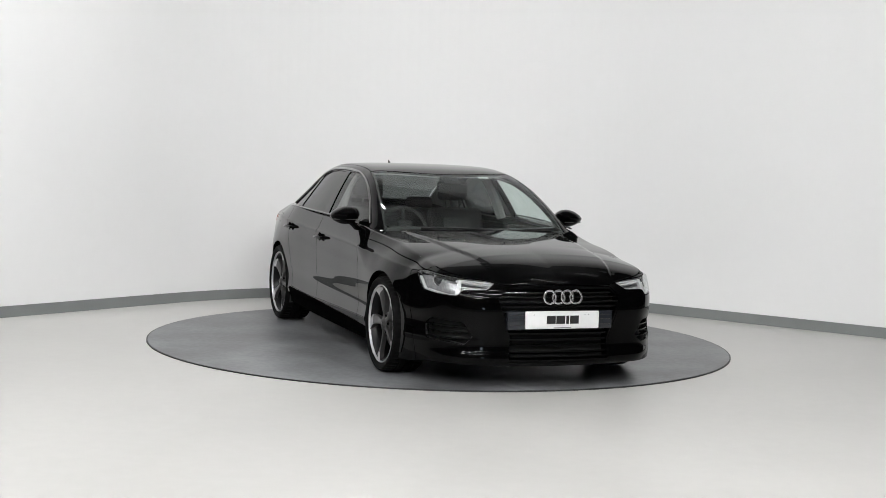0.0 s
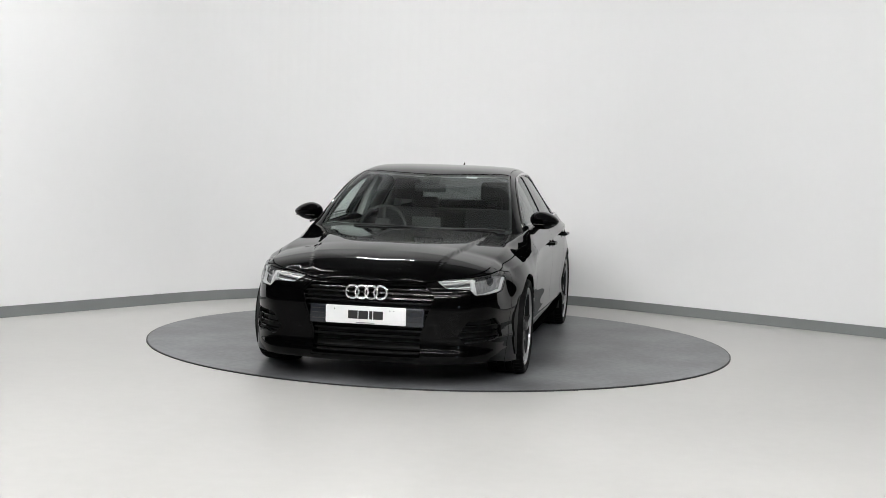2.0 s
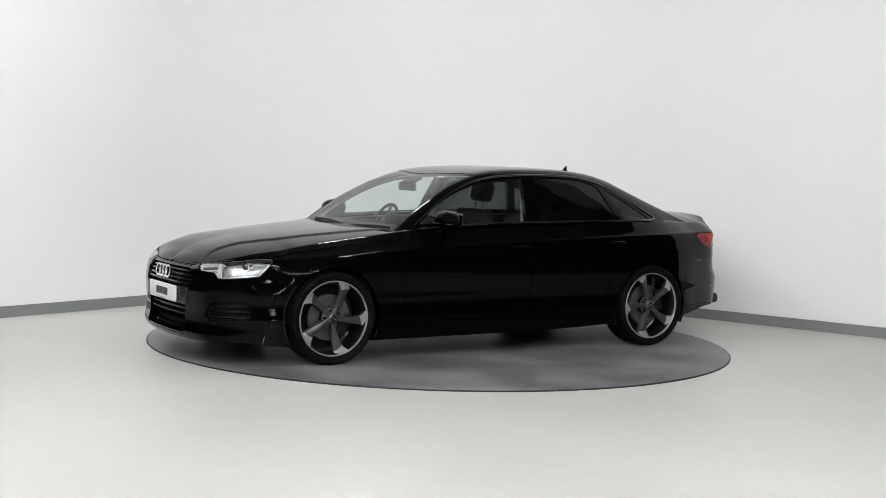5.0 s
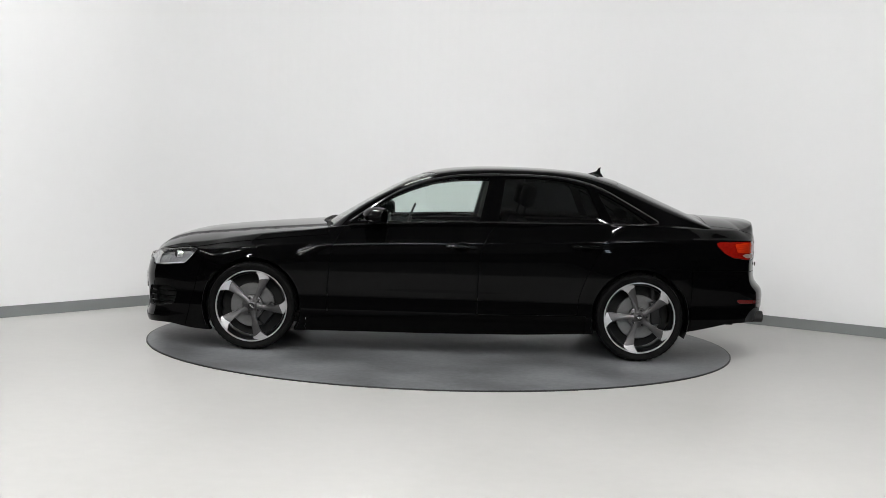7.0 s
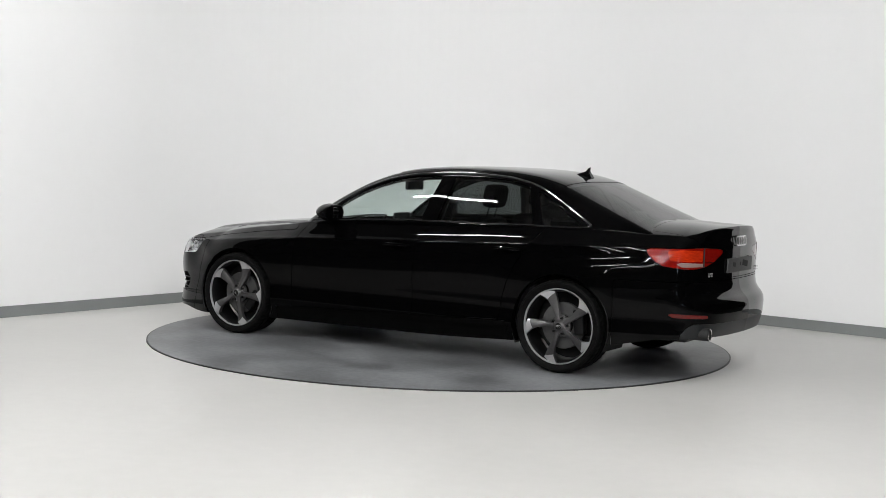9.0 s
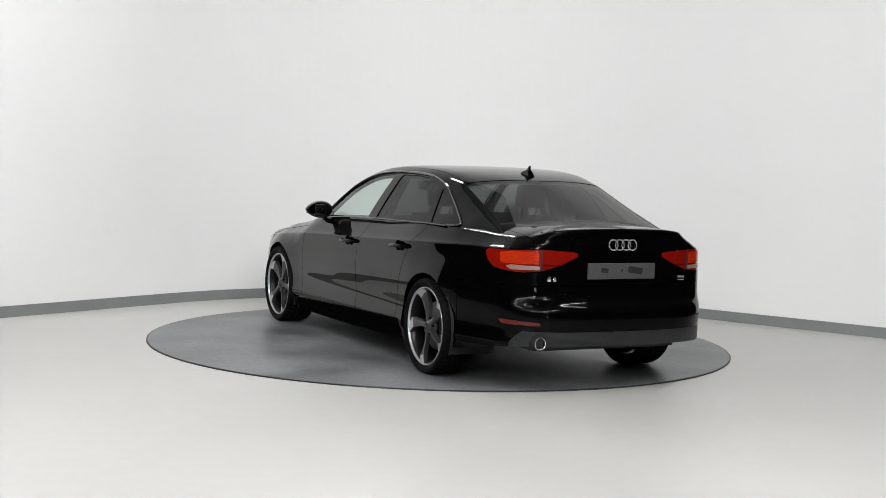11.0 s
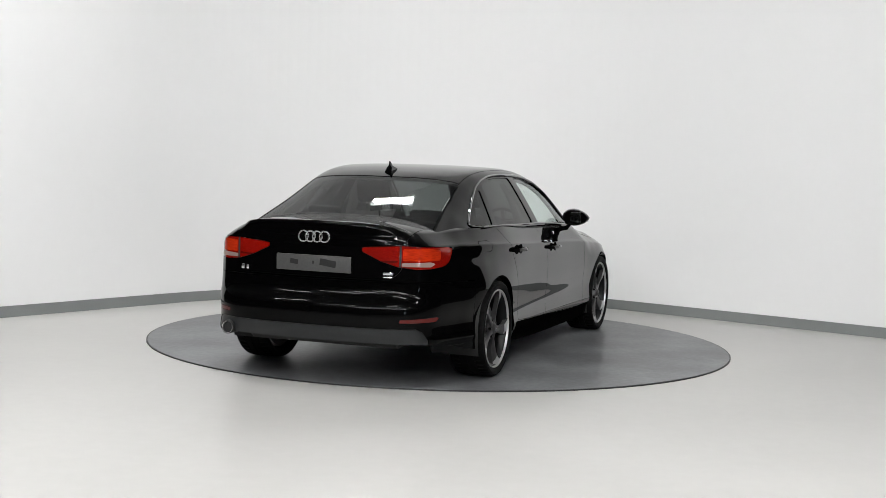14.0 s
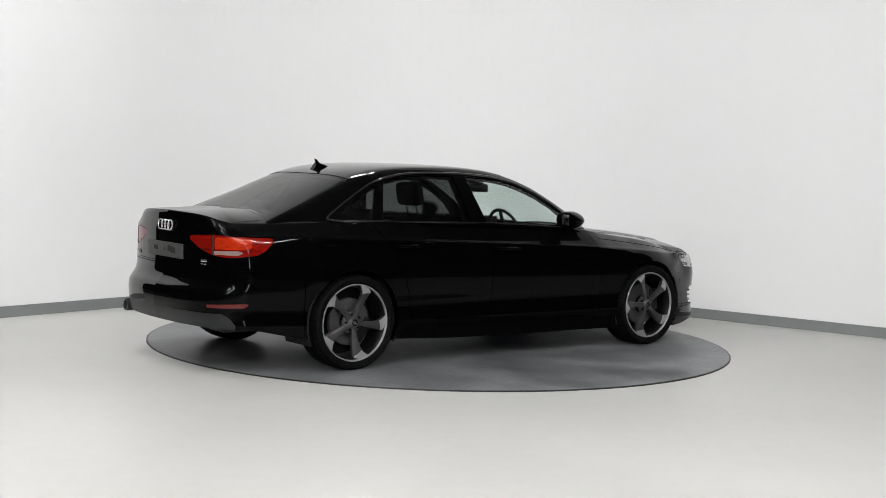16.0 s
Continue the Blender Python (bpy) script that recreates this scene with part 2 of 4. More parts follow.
SHUT = pchip([(2.4, .640), (2.1, .700), (1.84, .728), (1.62, .765), (1.42, .791), (1.21, .817), (1.01, .838), (.8, .858)])
CREASE = pchip([(2.3, .66), (1.8, .715), (1.2, .768), (.6, .802), (0, .825), (-.6, .846), (-1.2, .872), (-1.9, .893), (-2.4, .897)])
Z_TOP = pchip([(0, .655), (.36, .657), (.46, .676), (arc(2.1, .70), .719), (arc(1.93, .81), .754), (arcs(1.8), .771), (arcs(1.63), .800), (arcs(1.41), .832),
               (arcs(1.2), .858), (arcs(1.0), .882), (arcs(.85), .905), (arcs(.7), .926), (arcs(.39), .944), (arcs(0), .962), (arcs(-.44), .973),
               (arcs(-.85), .980), (arcs(-1.2), .985), (arcs(-1.5), .985), (arcs(-1.75), .978), (arcs(-1.97), .968), (A_END - .74, .967), (A_END - .62, .980), (A_END - .5, 1.006),
               (A_END - .34, 1.020), (A_END, 1.028)])
Z_BOT = pchip([(0, .15), (.5, .155), (arc(2.05, .78), .165), (arcs(1.85), .14), (arcs(1.72), .135), (arcs(1.05), .150), (arcs(.36), .152), (arcs(-.46), .162), (arcs(-1.0), .185), (arcs(-1.75), .224),
               (arcs(-1.95), .256), (arcs(-2.1), .284), (A_END - .5, .297), (A_END, .297)])
FILLET = pchip([(0, .012), (.4, .015), (arc(2.1, .72), .015), (arc(1.93, .81), .03), (arcs(1.82), .06), (arcs(1.7), .115), (arcs(1.3), .12), (arcs(1.05), .08), (arcs(.8), .02), (arcs(.6), .0),
                (arcs(-1.1), .0), (arcs(-1.5), .025), (arcs(-1.75), .06), (arcs(-2.0), .085), (A_END - .72, .07), (A_END - .5, .012), (A_END, .008)])
FIL_R = pchip([(0, .03), (.4, .04), (arc(1.93, .81), .07), (arcs(1.6), .23), (arcs(1.1), .23), (arcs(.7), .10), (arcs(-1.2), .15), (arcs(-1.75), .24), (arcs(-2.0), .22), (A_END - .6, .05), (A_END, .02)])
HOOD_Z = pchip([(2.245, .655), (2.225, .676), (2.19, .707), (2.14, .736), (2.08, .762), (1.97, .797), (1.75, .841), (1.52, .867), (1.30, .889), (1.10, .906), (.95, .916), (.80, .924)])
DECK_Z = pchip([(-1.75, 1.062), (-1.85, 1.056), (-1.95, 1.049), (-2.1, 1.039), (-2.25, 1.031), (-2.38, 1.028)])


def blend(e0, e1, v):
    t = np.clip((v - e0) / (e1 - e0), 0, 1)
    return t * t * (3 - 2 * t)


class Skin:
    """A grid of points with normals and the outline's arc length, and polygons that can be cut along level lines."""

    def __init__(self, grid, arcv, flip):
        r, c, _ = grid.shape
        du = np.zeros_like(grid)
        dv = np.zeros_like(grid)
        du[:, 1:-1] = grid[:, 2:] - grid[:, :-2]
        du[:, 0], du[:, -1] = grid[:, 1] - grid[:, 0], grid[:, -1] - grid[:, -2]
        dv[1:-1] = grid[2:] - grid[:-2]
        dv[0], dv[-1] = grid[1] - grid[0], grid[-1] - grid[-2]
        nn = np.cross(du, dv) * (-1 if flip else 1)
        ln = np.linalg.norm(nn, axis=2)
        bad = ln < 1e-8
        nn /= np.maximum(ln, 1e-12)[..., None]
        for j in (0, c - 1):
            k = 1 if j == 0 else c - 2
            nn[bad[:, j], j] = nn[bad[:, j], k]
        mid = np.abs(grid[..., 1]) < 1e-6
        nn[mid, 1] = 0
        nn /= np.maximum(np.linalg.norm(nn, axis=2), 1e-9)[..., None]
        av = np.broadcast_to(arcv[None, :], (r, c))
        self.v = np.concatenate([grid, nn, av[..., None]], axis=2).reshape(-1, 7).tolist()
        self.f = [(i * c + j, i * c + j + 1, (i + 1) * c + j + 1, (i + 1) * c + j) for i in range(r - 1) for j in range(c - 1)]

    def cut(self, faces, level):
        """Split faces along level == 0: (inside where level < 0, outside)."""
        val = level(np.array(self.v)).tolist()
        cache, ins, out = {}, [], []
        for f in faces:
            s = [val[i] for i in f]
            if max(s) <= 0:
                ins.append(f)
            elif min(s) >= 0:
                out.append(f)
            else:
                a, b = [], []
                for k in range(len(f)):
                    i, j = f[k], f[(k + 1) % len(f)]
                    if val[i] <= 0:
                        a.append(i)
                    if val[i] >= 0:
                        b.append(i)
                    if val[i] * val[j] < 0:
                        key = (min(i, j), max(i, j))
                        if key not in cache:
                            t = val[i] / (val[i] - val[j])
                            cache[key] = len(self.v)
                            self.v.append([p + (q - p) * t for p, q in zip(self.v[i], self.v[j])])
                            val.append(0.0)
                        a.append(cache[key])
                        b.append(cache[key])
                if len(a) > 2:
                    ins.append(tuple(a))
                if len(b) > 2:
                    out.append(tuple(b))
        return ins, out

    def gap(self, faces, level, g=0.0022):
        """Split off a panel and leave a shut line round it."""
        ins, rest = self.cut(faces, lambda v: level(v) + g)
        _, rest = self.cut(rest, lambda v: level(v) - g)
        return ins, rest


def poly_level(pts, u, w, where=None):
    """Signed distance to a polygon in two of a point's columns (or functions of it)."""
    p = np.array(pts, float)

    def level(v):
        x = u(v) if callable(u) else v[:, u]
        y = w(v) if callable(w) else v[:, w]
        best = np.full(len(x), 1e9)
        inside = np.zeros(len(x), bool)
        for (ax, ay), (bx, by) in zip(p, np.roll(p, -1, axis=0)):
            ex, ey = bx - ax, by - ay
            t = np.clip(((x - ax) * ex + (y - ay) * ey) / (ex * ex + ey * ey), 0, 1)
            best = np.minimum(best, np.hypot(x - ax - t * ex, y - ay - t * ey))
            cross = ((ay > y) != (by > y)) & (x < ax + (y - ay) / (by - ay if by != ay else 1e-9) * ex)
            inside ^= cross
        d = np.where(inside, -best, best)
        if where is not None:
            d = np.maximum(d, where(v))
        return d
    return level


def rounded(pts, r, n=4):
    """The polygon with its corners rounded by about r."""
    out = []
    p = [Vector(q) for q in pts]
    for i, b in enumerate(p):
        a, c = p[i - 1], p[(i + 1) % len(p)]
        ra = min(r, (a - b).length * .45)
        rc = min(r, (c - b).length * .45)
        s, e = b + (a - b).normalized() * ra, b + (c - b).normalized() * rc
        for k in range(n + 1):
            t = k / n
            out.append(tuple(s * (1 - t) ** 2 + b * 2 * t * (1 - t) + e * t * t))
    return out


def skin_mesh(name, skin, faces, sides, material, parent, label="", push=0.0, flange=0.015, thick=0.0):
    """One mesh object from cut faces: sides 'both' (mirrored and welded), 'left' or 'right'. A flange turns its rim inwards."""
    verts, norms, polys, key = [], [], [], {}
    for side in ((1, -1) if sides == "both" else (1,) if sides == "left" else (-1,)):
        for f in faces:
            ids = []
            for i in f:
                v = skin.v[i]
                k = (i, 1 if abs(v[1]) < 1e-6 else side)
                if k not in key:
                    key[k] = len(verts)
                    n = Vector((v[3], v[4] * side, v[5])).normalized()
                    verts.append(Vector((v[0], v[1] * side, v[2])) - n * push)
                    norms.append(n)
                ids.append(key[k])
            ids = [i for q, i in enumerate(ids) if i != ids[q - 1]]
            if len(ids) < 3:
                continue
            fn = (verts[ids[1]] - verts[ids[0]]).cross(verts[ids[2]] - verts[ids[1]])
            if len(ids) > 3:
                fn += (verts[ids[2]] - verts[ids[0]]).cross(verts[ids[3]] - verts[ids[0]])
            if fn.dot(norms[ids[0]]) < 0:
                ids.reverse()
            polys.append(ids)
    if flange:
        count = {}
        for f in polys:
            for k in range(len(f)):
                a, b = f[k], f[(k + 1) % len(f)]
                e = (min(a, b), max(a, b))
                count.setdefault(e, []).append((a, b))
        dup = {}

        def d(i, deep):
            if (i, deep) not in dup:
                dup[(i, deep)] = len(verts)
                verts.append(verts[i] - norms[i] * (flange if deep else 0.0))
                norms.append(None)
            return dup[(i, deep)]
        for e, l in count.items():
            if len(l) == 1 and (verts[e[0]] - verts[e[1]]).length > 1e-7:
                a, b = l[0]
                q = [d(b, 0), d(a, 0), d(a, 1), d(b, 1)]
                fn = (verts[q[1]] - verts[q[0]]).cross(verts[q[2]] - verts[q[1]])
                for i in q:
                    norms[i] = fn if norms[i] is None else norms[i] + fn
                polys.append(q)
    me = bpy.data.meshes.new(name)
    me.from_pydata(verts, [], polys)
    me.polygons.foreach_set("use_smooth", [True] * len(me.polygons))
    me.normals_split_custom_set_from_vertices([tuple((n or Vector((0, 0, 1))).normalized()) for n in norms])
    me.materials.append(material)
    me.update()
    ob = new(name, me)
    ob.parent = parent
    if label:
        ob["label"] = label
    return ob


def part(name, bm, material, parent, label="", smooth=True):
    me = bpy.data.meshes.new(name)
    bm.normal_update()
    bm.to_mesh(me)
    bm.free()
    if smooth:
        me.polygons.foreach_set("use_smooth", [True] * len(me.polygons))
        me.set_sharp_from_angle(angle=radians(35))
    me.materials.append(material)
    ob = new(name, me)
    ob.parent = parent
    if label:
        ob["label"] = label
    return ob


def bm_box(sx, sy, sz, m=None, bevel=0.0, seg=3):
    bm = bmesh.new()
    bmesh.ops.create_cube(bm, size=1.0)
    bmesh.ops.scale(bm, vec=(sx, sy, sz), verts=bm.verts)
    if bevel:
        bmesh.ops.bevel(bm, geom=bm.edges[:], offset=bevel, segments=seg, profile=0.5, affect="EDGES")
    if m is not None:
        bmesh.ops.transform(bm, matrix=m, verts=bm.verts)
    return bm


def bm_lathe(profile, n, axis="y", closed=False):
    """Turn (radius, height) points about an axis."""
    bm = bmesh.new()
    rings = []
    for r, h in profile:
        ring = []
        for i in range(n):
            a = 2 * math.pi * i / n
            c, s = r * math.cos(a), r * math.sin(a)
            ring.append(bm.verts.new((c, h, s) if axis == "y" else (c, s, h) if axis == "z" else (h, c, s)))
        rings.append(ring)
    if closed:
        rings.append(rings[0])
    for a, b in zip(rings, rings[1:]):
        for i in range(n):
            bm.faces.new((a[i], a[(i + 1) % n], b[(i + 1) % n], b[i]))
    bmesh.ops.recalc_face_normals(bm, faces=bm.faces)
    return bm


def bm_tube(points, r, n=8, taper=None):
    """A round bar along points."""
    bm = bmesh.new()
    rings = []
    pts = [Vector(p) for p in points]
    for i, p in enumerate(pts):
        t = (pts[min(i + 1, len(pts) - 1)] - pts[max(i - 1, 0)]).normalized()
        u = t.cross(Vector((0, 0, 1)))
        u = u.normalized() if u.length > 1e-4 else Vector((1, 0, 0))
        w = t.cross(u)
        rr = r * (taper[i] if taper else 1)
        rings.append([bm.verts.new(p + (u * math.cos(2 * math.pi * k / n) + w * math.sin(2 * math.pi * k / n)) * rr) for k in range(n)])
    for a, b in zip(rings, rings[1:]):
        for k in range(n):
            bm.faces.new((a[k], a[(k + 1) % n], b[(k + 1) % n], b[k]))
    bm.faces.new(rings[0])
    bm.faces.new(rings[-1])
    bmesh.ops.recalc_face_normals(bm, faces=bm.faces)
    return bm


# ---- car: lower body skin ----
def lower_skin():
    arcv = np.unique(np.concatenate([np.linspace(0, .9, 101), np.linspace(.9, A_END - .9, 150), np.linspace(A_END - .9, A_END, 101)]))
    px, py = np.interp(arcv, ARC, _px), np.interp(arcv, ARC, _py)
    tx, ty = np.gradient(px, arcv), np.gradient(py, arcv)
    tx, ty = smooth_line(tx, 16), smooth_line(ty, 16)
    tx[0], ty[0], tx[-1], ty[-1] = 0, 1, 0, -1
    l = np.hypot(tx, ty)
    nx, ny = ty / l, -tx / l
    zt, zb = Z_TOP(arcv), Z_BOT(arcv)
    front, rear, side = np.where(nx > 0, nx, 0) ** 2, np.where(nx < 0, nx, 0) ** 2, ny ** 2
    rows = []
    for h in np.linspace(0, 1, 91):
        z = zb + (zt - zb) * h
        k = np.clip(1 - (zt - z) / FIL_R(arcv), 0, 1)
        zs = np.where(np.abs(px) > 1.3, np.maximum(z, .285), z) + (.85 - CREASE(px)) * blend(.50, .74, z)
        off = front * D_FRONT(z) + rear * D_REAR(z) + side * D_SIDE(zs) + .030 * blend(.45, .64, z) * np.exp(-((px - 1.88) / .17) ** 2) + .040 * blend(.60, .84, z) * np.exp(-((px + 1.6) / .42) ** 2) * side + FILLET(arcv) * k ** 2
        y = np.maximum(py + ny * -off, 0)
        y[0] = y[-1] = 0
        rows.append(np.stack([px - nx * off, y, z], 1))
    top = rows[-1]
    a15, a72, m1, m2, a175 = arcs(1.5), arcs(.72), arcs(.60), arcs(-1.62), arcs(-1.76)
    xc = np.interp(arcv, [0, .25, .5, .75, a15, a72, m1, m2, a175, A_END - .6, A_END], [2.2421, 2.205, 2.14, 2.02, 1.5, .87, .80, -1.8, -1.88, -2.1, -2.345])
    xc = smooth_line(xc, 24)
    xc[0], xc[-1] = top[0, 0], top[-1, 0]
    mid = blend(a72 - .02, m1, arcv) * (1 - blend(m2, a175, arcv))
    deck = arcv > A_END / 2
    zc = np.where(deck, DECK_Z(xc), HOOD_Z(xc))
    zc[0], zc[-1] = top[0, 2], top[-1, 2]
    for v in np.linspace(0, 1, 45)[1:]:
        # towards the centre line; along the cabin only a narrow ledge
        x = top[:, 0] * (1 - v) + xc * v
        y = top[:, 1] * (1 - v)
        z = zc - (zc - top[:, 2]) * (1 - v) ** np.where(deck, 3.0, 2.9)
        crease = np.interp(x, [.85, 1.6, 2.2], [.60, .50, .40])
        z = z + np.where(deck, 0, .010 * (1 - blend(crease - .010, crease + .010, y)) * blend(2.2, 2.05, x))
        lx, ly, lz = top[:, 0], top[:, 1] - .07 * v, top[:, 2] + .002 * v
        rows.append(np.stack([x * (1 - mid) + lx * mid, y * (1 - mid) + ly * mid, z * (1 - mid) + lz * mid], 1))
    return Skin(np.array(rows), arcv, False)


# ---- car: cabin skin, section by section ----
ROOF_Z = pchip([(1.10, .815), (.93, .917), (.747, 1.03), (.637, 1.096), (.418, 1.218), (.242, 1.299), (.065, 1.347), (-.11, 1.368), (-.29, 1.378), (-.47, 1.381), (-.69, 1.378),
                (-.915, 1.367), (-1.14, 1.338), (-1.3, 1.298), (-1.366, 1.273), (-1.593, 1.178), (-1.822, 1.080), (-1.95, 1.026), (-2.10, .965)])
RAIL_Z = pchip([(1.10, .72), (.95, .835), (.86, .91), (.80, .955), (.70, 1.032), (.5, 1.158), (.3, 1.258), (.1, 1.321), (-.1, 1.351), (-.3, 1.363), (-.5, 1.366), (-.75, 1.361),
                (-1.0, 1.336), (-1.2, 1.286), (-1.4, 1.208), (-1.6, 1.125), (-1.8, 1.045), (-1.95, .985), (-2.10, .92)])
RAIL_Y = pchip([(1.10, .75), (.8, .712), (.5, .662), (.2, .610), (0, .588), (-.4, .577), (-.8, .568), (-1.2, .558), (-1.5, .575), (-1.8, .615), (-2.1, .67)])
BASE_Y = pchip([(1.10, .79), (.8, .808), (.4, .815), (0, .820), (-.5, .820), (-.9, .808), (-1.3, .785), (-1.6, .750), (-1.9, .705), (-2.1, .68)])
BASE_Z = pchip([(1.10, .70), (.9, .80), (.8, .89), (.7, .905), (.39, .925), (0, .945), (-.44, .955), (-.85, .96), (-1.2, .965), (-1.6, .96), (-1.8, .93), (-2.1, .86)])


def cabin_skin():
    xs = np.linspace(1.10, -2.10, 161)
    rows = []
    zc, zr, yr, yb, zb = ROOF_Z(xs), RAIL_Z(xs), RAIL_Y(xs), BASE_Y(xs), BASE_Z(xs)
    zb = np.minimum(zb, zr - .02)
    for w in np.linspace(0, 1, 25):
        rows.append(np.stack([xs, yb + (yr - yb) * w + .010 * 4 * w * (1 - w) * np.clip((zr - zb) / .35, 0, 1), zb + (zr - zb) * w], 1))
    for v in np.linspace(0, 1, 29)[1:]:
        y = yr * (1 - v)
        rows.append(np.stack([xs, y, zc - (zc - zr) * (1 - v) ** 2.8], 1))
    g = np.array(rows)
    for _ in range(14):
        s = g.copy()
        s[19:34] = .25 * g[18:33] + .5 * g[19:34] + .25 * g[20:35]
        g = s
    return Skin(g, xs, False)


# ---- car: body panels ----
def build_body(car):
    sk = lower_skin()
    F = sk.f
    for cx, r in ((1.41, .352), (-1.41, .352)):
        _, F = sk.cut(F, lambda v: np.maximum(np.hypot(v[:, 0] - cx, v[:, 2] - .322) - r, .45 - v[:, 1]))
    hood, F = sk.gap(F, lambda v: np.maximum(np.where(v[:, 0] > 1.9, Z_TOP(v[:, 6]) - .003, np.minimum(SHUT(v[:, 0]), Z_TOP(v[:, 6]) - .003)) - v[:, 2], .93 - .05 * (v[:, 1] / .74) ** 2 - v[:, 0]))
    skin_mesh("hood", sk, hood, "both", M_PAINT, car, "gloss black bonnet with two soft creases")
    A = arc
    lamp_poly = rounded([(A(2.18, .412), .676), (A(2.1, .62), .696), (A(1.93, .81), .724), (arcs(1.835), .722), (arcs(1.875), .664), (arcs(1.93), .604), (A(2.06, .745), .590), (A(2.15, .655), .584),
                         (A(2.17, .625), .622), (A(2.22, .49), .626)], .008)
    lamp, F = sk.gap(F, poly_level(lamp_poly, 6, 2, lambda v: 1.6 - v[:, 0]))
    grille_poly = rounded([(-.2, .648), (.365, .648), (.438, .578), (.352, .325), (.36, .178), (-.2, .178)], .012)
    hole, F = sk.cut(F, poly_level(grille_poly, 1, 2, lambda v: 1.9 - v[:, 0]))
    intake_poly = rounded([(A(2.2, .56), .335), (A(2.18, .62), .425), (A(2.03, .79), .440), (A(1.98, .83), .40), (A(2.0, .82), .305), (A(2.19, .61), .282)], .015)
    intake, F = sk.cut(F, poly_level(intake_poly, 6, 2, lambda v: 1.6 - v[:, 0]))
    bumper, F = sk.gap(F, lambda v: np.maximum(v[:, 6] - arcs(1.80) - .25 * (v[:, 2] - .6), v[:, 2] - .715))
    skin_mesh("front_bumper", sk, bumper, "both", M_PAINT, car, flange=.03)
    tail_poly = rounded([(.325, .876), (.40, .884), (.60, .895), (A_END - arcs(-1.985), .884), (A_END - arcs(-1.998), .850), (A_END - arcs(-2.05), .796), (A_END - arcs(-2.10), .770), (.80, .755), (.70, .751), (.57, .764), (.45, .796), (.325, .850)], .008)
    tail, F = sk.gap(F, poly_level(tail_poly, lambda v: A_END - v[:, 6], 2, lambda v: v[:, 0] + 1.8))
    refl_poly = rounded([(.585, .428), (.59, .450), (.86, .462), (.88, .452), (.85, .432)], .006)
    refl, F = sk.gap(F, poly_level(refl_poly, lambda v: A_END - v[:, 6], 2, lambda v: v[:, 0] + 1.8), .001)
    diff_poly = [(-.2, .1), (-.2, .392), (.70, .392), (.745, .37), (.79, .32), (.81, .1)]
    diff, F = sk.gap(F, poly_level(diff_poly, lambda v: A_END - v[:, 6], 2, lambda v: v[:, 0] + 1.8), .001)
    skin_mesh("rear_valance", sk, diff, "both", M_VALANCE, car, "satin dark grey lower valance", push=.004, flange=.05)
    yt = pchip([(.60, .42), (.682, .46), (.71, .525), (.76, .562), (.9, .582), (.99, .59), (1.1, .57)])
    trunk, F = sk.gap(F, lambda v: np.maximum(np.maximum(.682 - v[:, 2], v[:, 1] - yt(v[:, 2])), v[:, 0] + 1.93))
    skin_mesh("boot_lid", sk, trunk, "both", M_PAINT, car)
    rbump, F = sk.gap(F, lambda v: np.maximum(arcs(-1.79) - v[:, 6], v[:, 2] - .668))
    skin_mesh("rear_bumper", sk, rbump, "both", M_PAINT, car, flange=.03)
    fdoor_poly = [(.86, .262), (.865, .45), (.85, .70), (.81, .83), (.74, .93), (.70, 1.1), (-.38, 1.1), (-.345, .96), (-.29, .88), (-.245, .78), (-.228, .60), (-.228, .298)]
    rdoor_poly = [(-.228, .298), (-.228, .60), (-.245, .78), (-.29, .88), (-.345, .96), (-.38, 1.1), (-1.3, 1.1), (-1.25, .97), (-1.15, .85), (-1.08, .74), (-1.01, .60), (-.965, .46), (-.95, .328)]
    fdoor, F = sk.gap(F, poly_level(fdoor_poly, 0, 2, lambda v: .5 - v[:, 1]))
    rdoor, F = sk.gap(F, poly_level(rdoor_poly, 0, 2, lambda v: .5 - v[:, 1]))
    fuel_poly = rounded([(-1.49, .835), (-1.49, .905), (-1.66, .905), (-1.66, .835)], .03)
    doors = []
    for side in ("left", "right"):
        doors.append(skin_mesh("front_door", sk, fdoor, side, M_PAINT, car))
        doors.append(skin_mesh("rear_door", sk, rdoor, side, M_PAINT, car))
    sill, F = sk.gap(F, lambda v: np.maximum(np.maximum(v[:, 2] - .255 - (.86 - v[:, 0]) * .0365, np.abs(v[:, 0]) - 1.02), .5 - v[:, 1]), .001)
    for side in ("left", "right"):
        skin_mesh("side_sill", sk, sill, side, M_SILL, car, "matt black sill", flange=.06)
    cowl, F = sk.gap(F, lambda v: np.maximum(np.maximum(np.maximum(v[:, 1] - .70, .55 - v[:, 0]), v[:, 0] - 1.05), .84 - v[:, 2]), .0005)
    skin_mesh("cowl_panel", sk, cowl, "both", M_CAVITY, car, "black plastic cowl under the windscreen", flange=0)
    Ff, F2 = sk.gap(F, poly_level(fuel_poly, 0, 2, lambda v: .5 - v[:, 1]), .0015)
    skin_mesh("fuel_flap", sk, Ff, "right", M_PAINT, car)
    skin_mesh("body_side", sk, F, "left", M_PAINT, car, flange=.05)
    skin_mesh("body_side", sk, F2, "right", M_PAINT, car, flange=.05)
    # backing behind the shut lines
    skin_mesh("inner_structure", sk, fdoor + rdoor + trunk + rbump + F2 + hood, "both", M_CAVITY, car, push=.022, flange=0)

